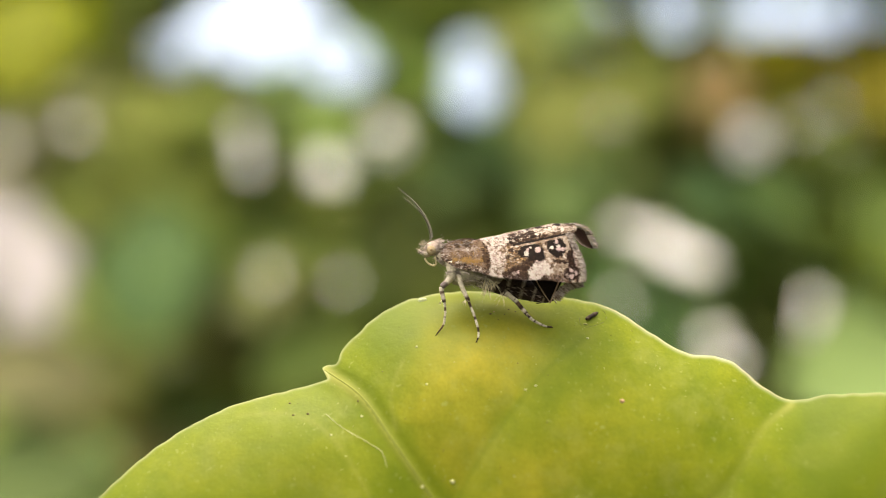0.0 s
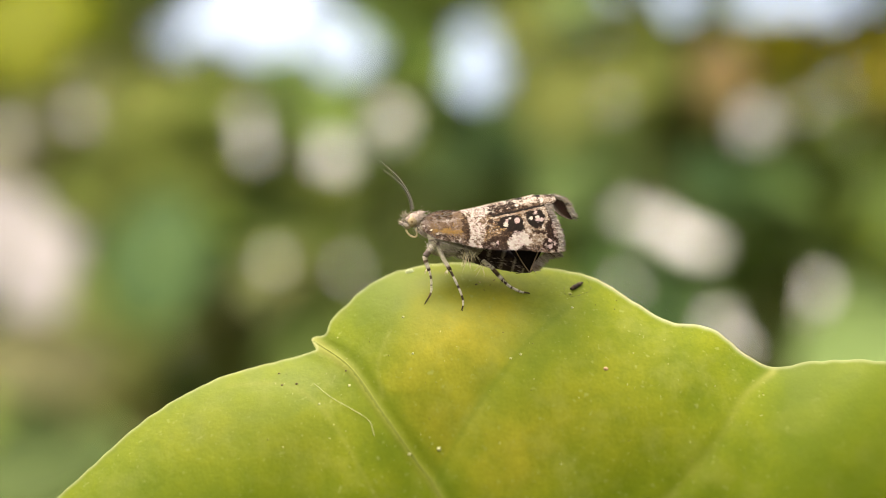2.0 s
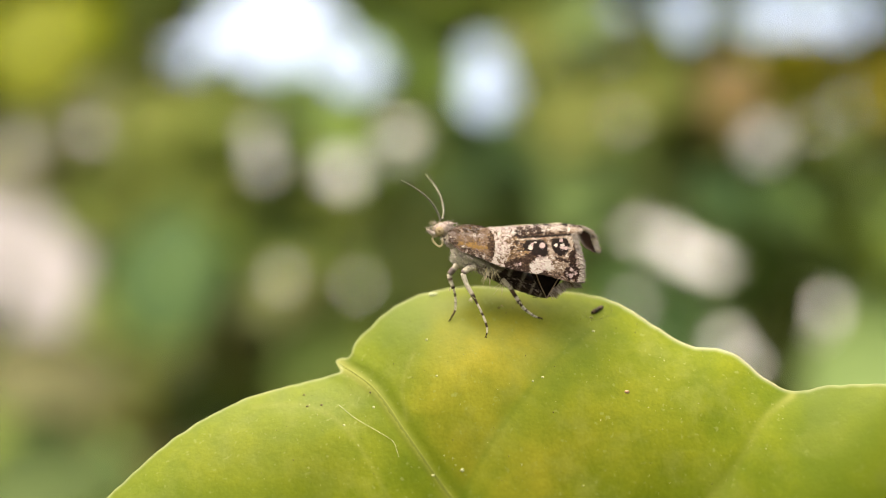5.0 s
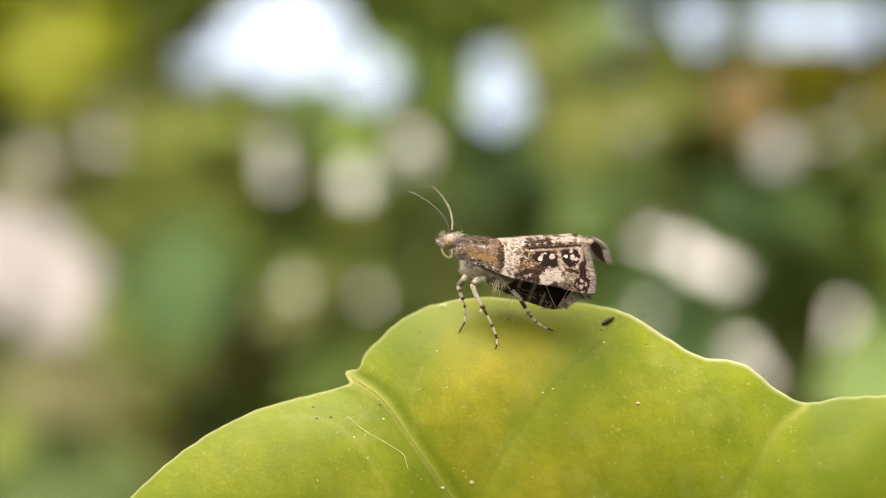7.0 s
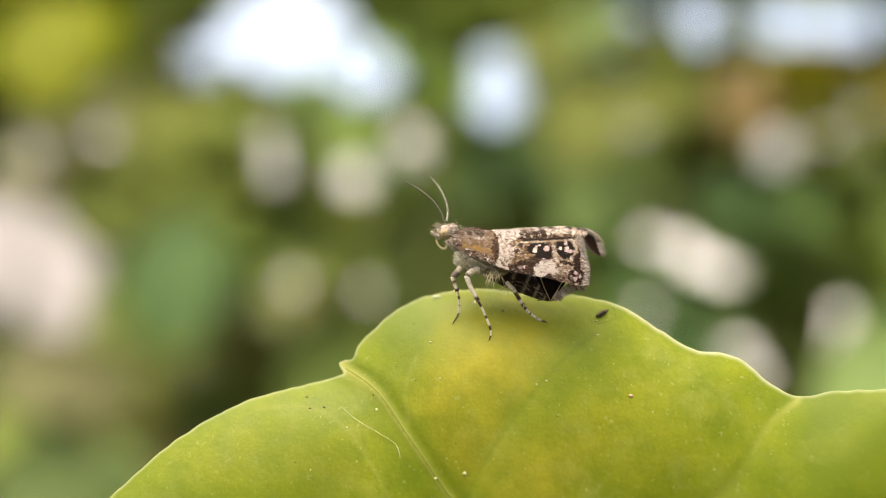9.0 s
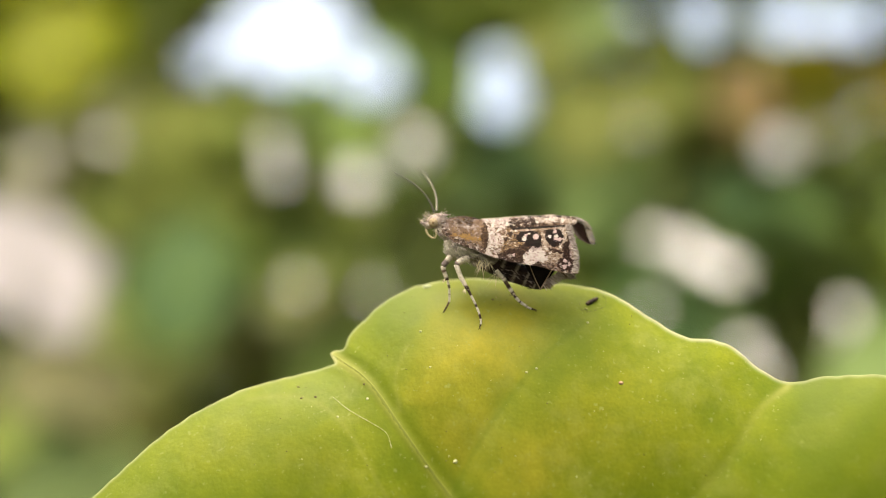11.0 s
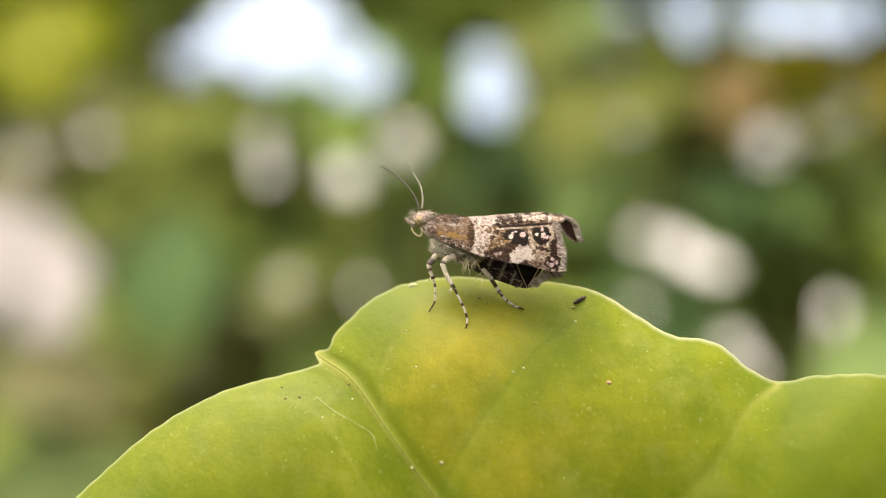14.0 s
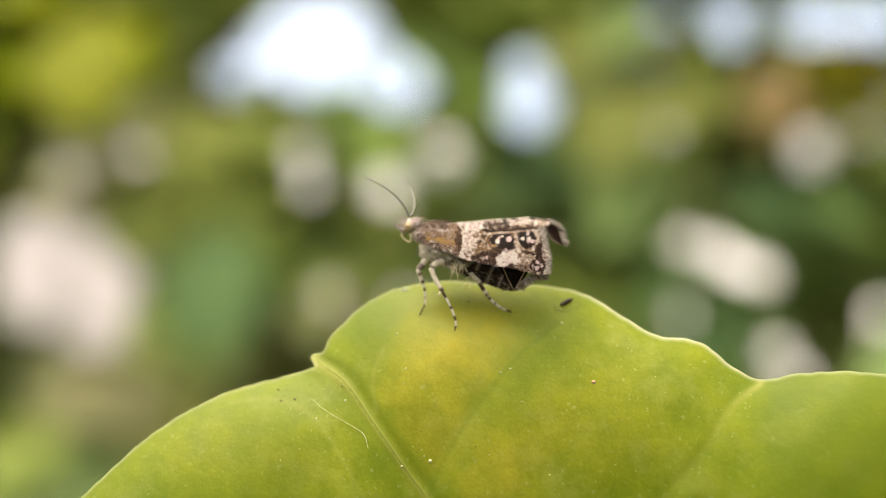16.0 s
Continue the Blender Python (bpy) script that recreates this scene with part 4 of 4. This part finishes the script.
def build_wall():
    """A pale plastered wall, assumed far behind the shrub to brighten its lower openings, with its coping."""
    s = Shape()
    long, high, front, thick = 9.0, 2.70, 4.2, 0.25
    for x0, x1, y0, y1, z0, z1 in ((-long, long, front, front + thick, -0.05, high), (-long, long, front - 0.04, front + thick + 0.04, high + 0.003, high + 0.07)):
        box = [(x, y, z) for z in (z0, z1) for y in (y0, y1) for x in (x0, x1)]
        s.add(box, [(0, 2, 3, 1), (4, 5, 7, 6), (0, 1, 5, 4), (2, 6, 7, 3), (0, 4, 6, 2), (1, 3, 7, 5)], (.64, .645, .68))
    # Greyer panel added to dim the wall seen through the left openings.
    pier = Shape()
    box = [(x, y, z) for z in (-0.05, high - 0.005) for y in (front - 0.09, front - 0.003) for x in (-1.95, -1.23)]
    pier.add(box, [(0, 2, 3, 1), (4, 5, 7, 6), (0, 1, 5, 4), (2, 6, 7, 3), (0, 4, 6, 2), (1, 3, 7, 5)], (.235, .228, .246))
    tagged(part("wall_dimmer", pier, PLASTER, smooth=False), "pale grey pier added to the garden wall to dim the left openings", "pier", kind="structure")
    tagged(part("wall_backdrop", s, PLASTER, smooth=False), "white plastered garden wall with a flat coping, added behind the shrub", "wall", kind="structure")


build_wall()


def outer_foliage():
    """The rest of the shrub: its flanks, which bend back, its foot and its top."""
    rng = np.random.default_rng(15)
    base, base_faces = leaf_template(4)
    down = np.array(BASE.inverted())
    s = Shape()
    for _ in range(9000):
        x, deep, z = rng.uniform(-2.3, 2.0), rng.uniform(0.0, 0.75), rng.uniform(0.03, 2.05)
        bend = 0.55 * soft_step(0.55, 1.3, -x) + 0.25 * soft_step(0.7, 1.5, x)
        p = Vector((x, 0.72 + deep + bend + 0.12 * noise.noise(Vector((x * 2, z * 2, 0))), z))
        if z > 1.85 + 0.22 * noise.noise(Vector((x * 1.7, deep * 2, 4))) - 0.5 * max(0, abs(x) - 1.5):
            continue
        q = down @ np.array([*p, 1.0])
        i, j = plan(q[:3])
        if abs(i - 784) < 1300 and -420 < j < 1300:
            continue
        m = np.array(Euler((rng.normal(0.8, 0.4), rng.normal(0, 0.4), 0)).to_matrix() @ Euler((0, 0, rng.uniform(0, 6.28))).to_matrix())
        v = (base * rng.uniform(0.07, 0.12)) @ m.T
        pigment = list(LEAF_TONES.values())[rng.integers(0, len(LEAF_TONES))][0]
        s.add(v - v.mean(0) + np.array(p), base_faces, tuple(np.array(pigment) * rng.uniform(0.6, 1.0)))
    return s


def build_shrub():
    shrub = new("shrub")
    shrub.matrix_world = BASE
    tagged(shrub, "leafy garden shrub with yellow-green and pale leaves and painted-in dark shade", "shrub")
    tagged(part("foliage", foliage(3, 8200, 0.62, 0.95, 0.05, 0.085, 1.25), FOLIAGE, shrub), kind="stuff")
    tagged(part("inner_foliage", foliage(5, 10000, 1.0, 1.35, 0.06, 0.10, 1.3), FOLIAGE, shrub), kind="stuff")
    tagged(part("outer_foliage", outer_foliage(), FOLIAGE, shrub), kind="stuff").matrix_parent_inverse = BASE.inverted()
    tagged(part("dimming_leaves", veil(), FOLIAGE, shrub), kind="stuff")
    down = BASE.inverted()
    base, base_faces = leaf_template(10)
    # kind, across, down, distance, length, turn in its plane, tilt, depth of colour
    for kind, i, j, depth, size, spin, tilt, deep in (
            ("yellow_green", 45, 55, .55, .085, 100, 62, .62), ("green", 270, 465, .58, .085, 95, 66, .66), ("pale_green", 1010, 330, .60, .066, 60, 58, .85),
            ("pale_green", 1545, 650, .52, .085, 20, 60, .78), ("mid_green", 1575, 380, .60, .07, 82, 64, .56), ("light_olive", 985, 185, .58, .07, 72, 66, .48),
            ("light_olive", 1120, 160, .59, .055, 25, 62, .52), ("pale_green", 1010, 15, .60, .045, 80, 62, .65), ("light_olive", 930, 60, .60, .04, 60, 60, .70),
            ("light_olive", 235, 285, .64, .075, 60, 60, .62), ("pale", 70, 660, .56, .07, 0, 56, .48), ("pale_green", 70, 850, .54, .07, 15, 60, .42),
            ("ochre", 1550, 150, .60, .05, 70, 62, .56), ("mid_green", 560, 630, .62, .07, 30, 60, .53), ("green", 1150, 590, .6, .05, 20, 62, .65), ("dark_green", 1252, 335, .60, .05, 40, 62, 1.10), ("light_olive", 262, 195, .61, .055, 30, 62, .75),
            ("brown", 1268, 150, .60, .05, 70, 62, 1.0)):
        m = np.array(Euler((radians(tilt), 0, 0)).to_matrix() @ Euler((0, 0, radians(spin))).to_matrix())
        p = (base * size) @ m.T
        p = p - p.mean(0) + np.array([(i - 784) * UNIT * depth, depth, (441 - j) * UNIT * depth])
        s = Shape()
        s.add(p, base_faces, tuple(max(deep * c, 0) + 0.002 for c in LEAF_TONES[kind][0]))
        part("large_leaf", s, FOLIAGE, shrub, "large " + kind.replace("_", " ").replace("yellow green", "yellow-green") + " leaf")
    for k, (x, top) in enumerate([(-0.42, 1.55), (-0.24, 1.2), (-0.05, 1.25), (0.22, 1.2), (0.40, 1.5)]):
        s = Shape()
        way = spline([down @ Vector((x * 0.6, 1.05, -0.03)), down @ Vector((x * 0.8, 1.03, 0.5)), down @ Vector((x, 1.0, 1.0)), down @ Vector((x * 1.1, 0.98, top))], 8)
        s.tube(way, [0.016 - 0.012 * q / len(way) for q in range(len(way))], (0.10, 0.075, 0.045), 8)
        part("branch", s, BARK, shrub)


build_shrub()


# ---- small things on the blade ----
def on_blade(i, j, lift=0.0):
    """A place on the blade's upper face, lift millimetres in front of it."""
    d = float(leaf_depth(np.array([float(i)]), np.array([float(j)]))[0][0]) - lift
    return Vector(((i - 784) * UNIT * d, d, (441 - j) * UNIT * d)) * 0.001


def build_dropping():
    """A dark pellet with a crumb beside it."""
    thing = tagged(new("dropping"), "small dark brown insect dropping stuck on the leaf", "dropping")
    thing.matrix_world = BASE
    u = 0.0000204
    s = Shape()
    way = spline([(1037, 565, .06), (1043, 562, .08), (1051, 557, .08), (1058, 553, .06)], 6)
    s.tube([on_blade(*p) for p in way], [along([(0, 2.2), (.15, 3.6), (.35, 4.3), (.55, 3.6), (.7, 4.2), (.9, 2.6), (1, 0.8)], k / (len(way) - 1)) * u for k in range(len(way))], lambda t: blend((.010, .006, .004), (.045, .03, .02), max(0, math.sin(11 * t)) ** 2), 10)
    part("pellet", s, SPECK, thing)
    s = Shape()
    s.ball(on_blade(1036, 574, 0.02), (4 * u, 2 * u, 2.5 * u), (.13, .14, .045), 6, 8)
    part("crumb", s, SPECK, thing)
    s = Shape()
    rim = [on_blade(1049 + 23 * math.cos(q) + 6 * math.sin(q), 564 + 13 * math.sin(q) - 7 * math.cos(q) + 1.5 * math.sin(3 * q), 0.004) for q in np.linspace(-0.6, 3.7, 40)]
    s.tube(rim, [u * (0.1 + 0.35 * math.sin(0.55 * k) ** 2) for k in range(40)], (.045, .050, .009), 6)
    part("scar", s, SPECK, thing, "thin dark scar round the pellet")


def build_fibre():
    s = Shape()
    way = spline([(577, 733, .02), (606, 757, .04), (650, 783, .03), (676, 801, .04), (685, 828, .02)], 8)
    s.tube([on_blade(*p) for p in way], [0.0000055] * len(way), (.26, .26, .17), 6)
    ob = tagged(part("plant_fibre", s, SPECK), "thin whitish plant fibre lying on the leaf", "fibre")
    ob.matrix_world = BASE


def build_grains():
    """Pale and brown grains scattered on the blade."""
    rng = np.random.default_rng(77)
    s = Shape()
    u = 0.0000204
    marks = [(801, 853, 3.6, 0), (1040, 599, 2.8, 0), (1101, 710, 4.5, 2), (748, 532, 9, 3), (640, 737, 2.6, 0), (634, 710, 2, 1), (513, 714, 2.5, 1), (519, 735, 2.5, 1), (545, 733, 2.5, 1),
             (748, 862, 2.8, 0), (755, 680, 2.2, 0), (737, 614, 2.5, 0), (930, 690, 2.2, 0), (948, 683, 2.5, 0), (586, 770, 2.2, 0),
             (868, 556, 2.4, 1), (874, 552, 1.6, 2), (900, 548, 1.8, 1), (912, 552, 1.5, 1), (882, 566, 1.4, 1), (893, 557, 1.2, 1)]
    for _ in range(190):
        i, j = rng.uniform(380, 1420), rng.uniform(545, 900)
        marks.append((i, j, rng.uniform(0.4, 1.2) ** 1.5, int(rng.random() < 0.3)))
    inside = [m for m in marks if m[1] + (8 if m[3] == 3 else 0) > np.interp(m[0], [p[0] for p in MARGIN[4:25]], [p[1] for p in MARGIN[4:25]]) + 6]
    tints = ((.20, .21, .11), (.04, .027, .01), (.20, .13, .08), (.21, .24, .15))
    for i, j, r, kind in inside:
        squash = rng.uniform(0.6, 1.0) if kind < 3 else 0.55
        s.ball(on_blade(i, j, 0.0), (r * u, (0.7 if kind < 3 else 0.3) * r * u, r * u * squash), tints[kind], 6, 9)
    ob = tagged(part("leaf_grains", s, SPECK), "tiny pale and brown grains scattered over the leaf", "grit", kind="stuff")
    ob.matrix_world = BASE


build_dropping()
build_fibre()
build_grains()


# ---- what moves ----
def motions():
    """The moth settles with its head raised, having stepped; its antennae and legs follow."""
    spot = at(921, 437, -0.5)
    lowered = Matrix.Translation(spot + Vector((0.00009, 0, -0.00012))) @ pose(0, 0, 0, 0, -7.0, 0) @ Matrix.Translation(-spot)
    brow = lowered @ at(757, 412, -0.3)
    lowered = Matrix.Translation(brow) @ pose(0, 0, 0, 0, -1.5, 0) @ Matrix.Translation(-brow) @ lowered
    stepped = Matrix.Translation((-0.00019, 0, 0)) @ lowered
    stand = BASE @ STAND
    walk(moth, [(0.0, stand @ lowered), (1.5, stand @ lowered), (2.0, stand @ stepped), (3.5, stand @ stepped), (4.6, stand), (16.0, stand)])

    def planted(body, hip, foot, dx, dz):
        """The leg's pose in the moth's axes that sets its foot dx, dz from its last print, on the blade."""
        x, z = foot.x + dx, foot.z + dz
        mark = Vector((x, 0.001 * foot_depth(850 + x / GRID, 500 - z / GRID), z))
        start, goal = foot - hip, mark - body @ hip
        turn = math.degrees(math.atan2(goal.z, goal.x) - math.atan2(start.z, start.x))
        m = Matrix.Translation(hip) @ pose(0, 0, 0, 0, -turn + 8.5, 0)
        return Matrix.Translation(body.inverted() @ mark - m @ start) @ m

    prints = (((-0.00012, -0.00026), (-0.00004, -0.00020)), ((-0.00002, 0.00008), (-0.00004, 0.00014)), ((0.00062, -0.00006), (0.00033, 0.00008)))
    for (leg, hip, foot), (one, two) in zip(LEGS, prints):
        first, second, rest = planted(lowered, hip, foot, *one), planted(stepped, hip, foot, *two), Matrix.Translation(hip)
        walk(leg, [(0.0, first), (1.5, first), (2.0, second), (3.5, second), (4.6, rest), (16.0, rest)])
    near, far = at(756, 395, -0.22), at(760, 394, -0.05)
    # seconds, lean towards the viewer, swing
    for feeler, root, rows in ((antenna_near, near, [(0, 40, -25), (1.5, 40, -26), (3.2, 38, -26), (4.6, 25, -45), (7, 25, -46), (9, 24, -45), (12.5, 24, -47), (13.5, 22, -43), (14.5, 20, -42), (16, 12, -48)]),
                               (antenna_far, far, [(0, 5, -27), (1.5, 5, -27), (3.2, 2, -26), (4.6, -34, -20), (7, -33, -23), (9, -34, -20), (12.5, -33, -25), (13.5, -32, -20), (14.5, -30, -20), (16, -48, -13)])):
        walk(feeler, [(t, Matrix.Translation(root) @ pose(0, 0, 0, lean, swing, 0)) for t, lean, swing in rows])


motions()
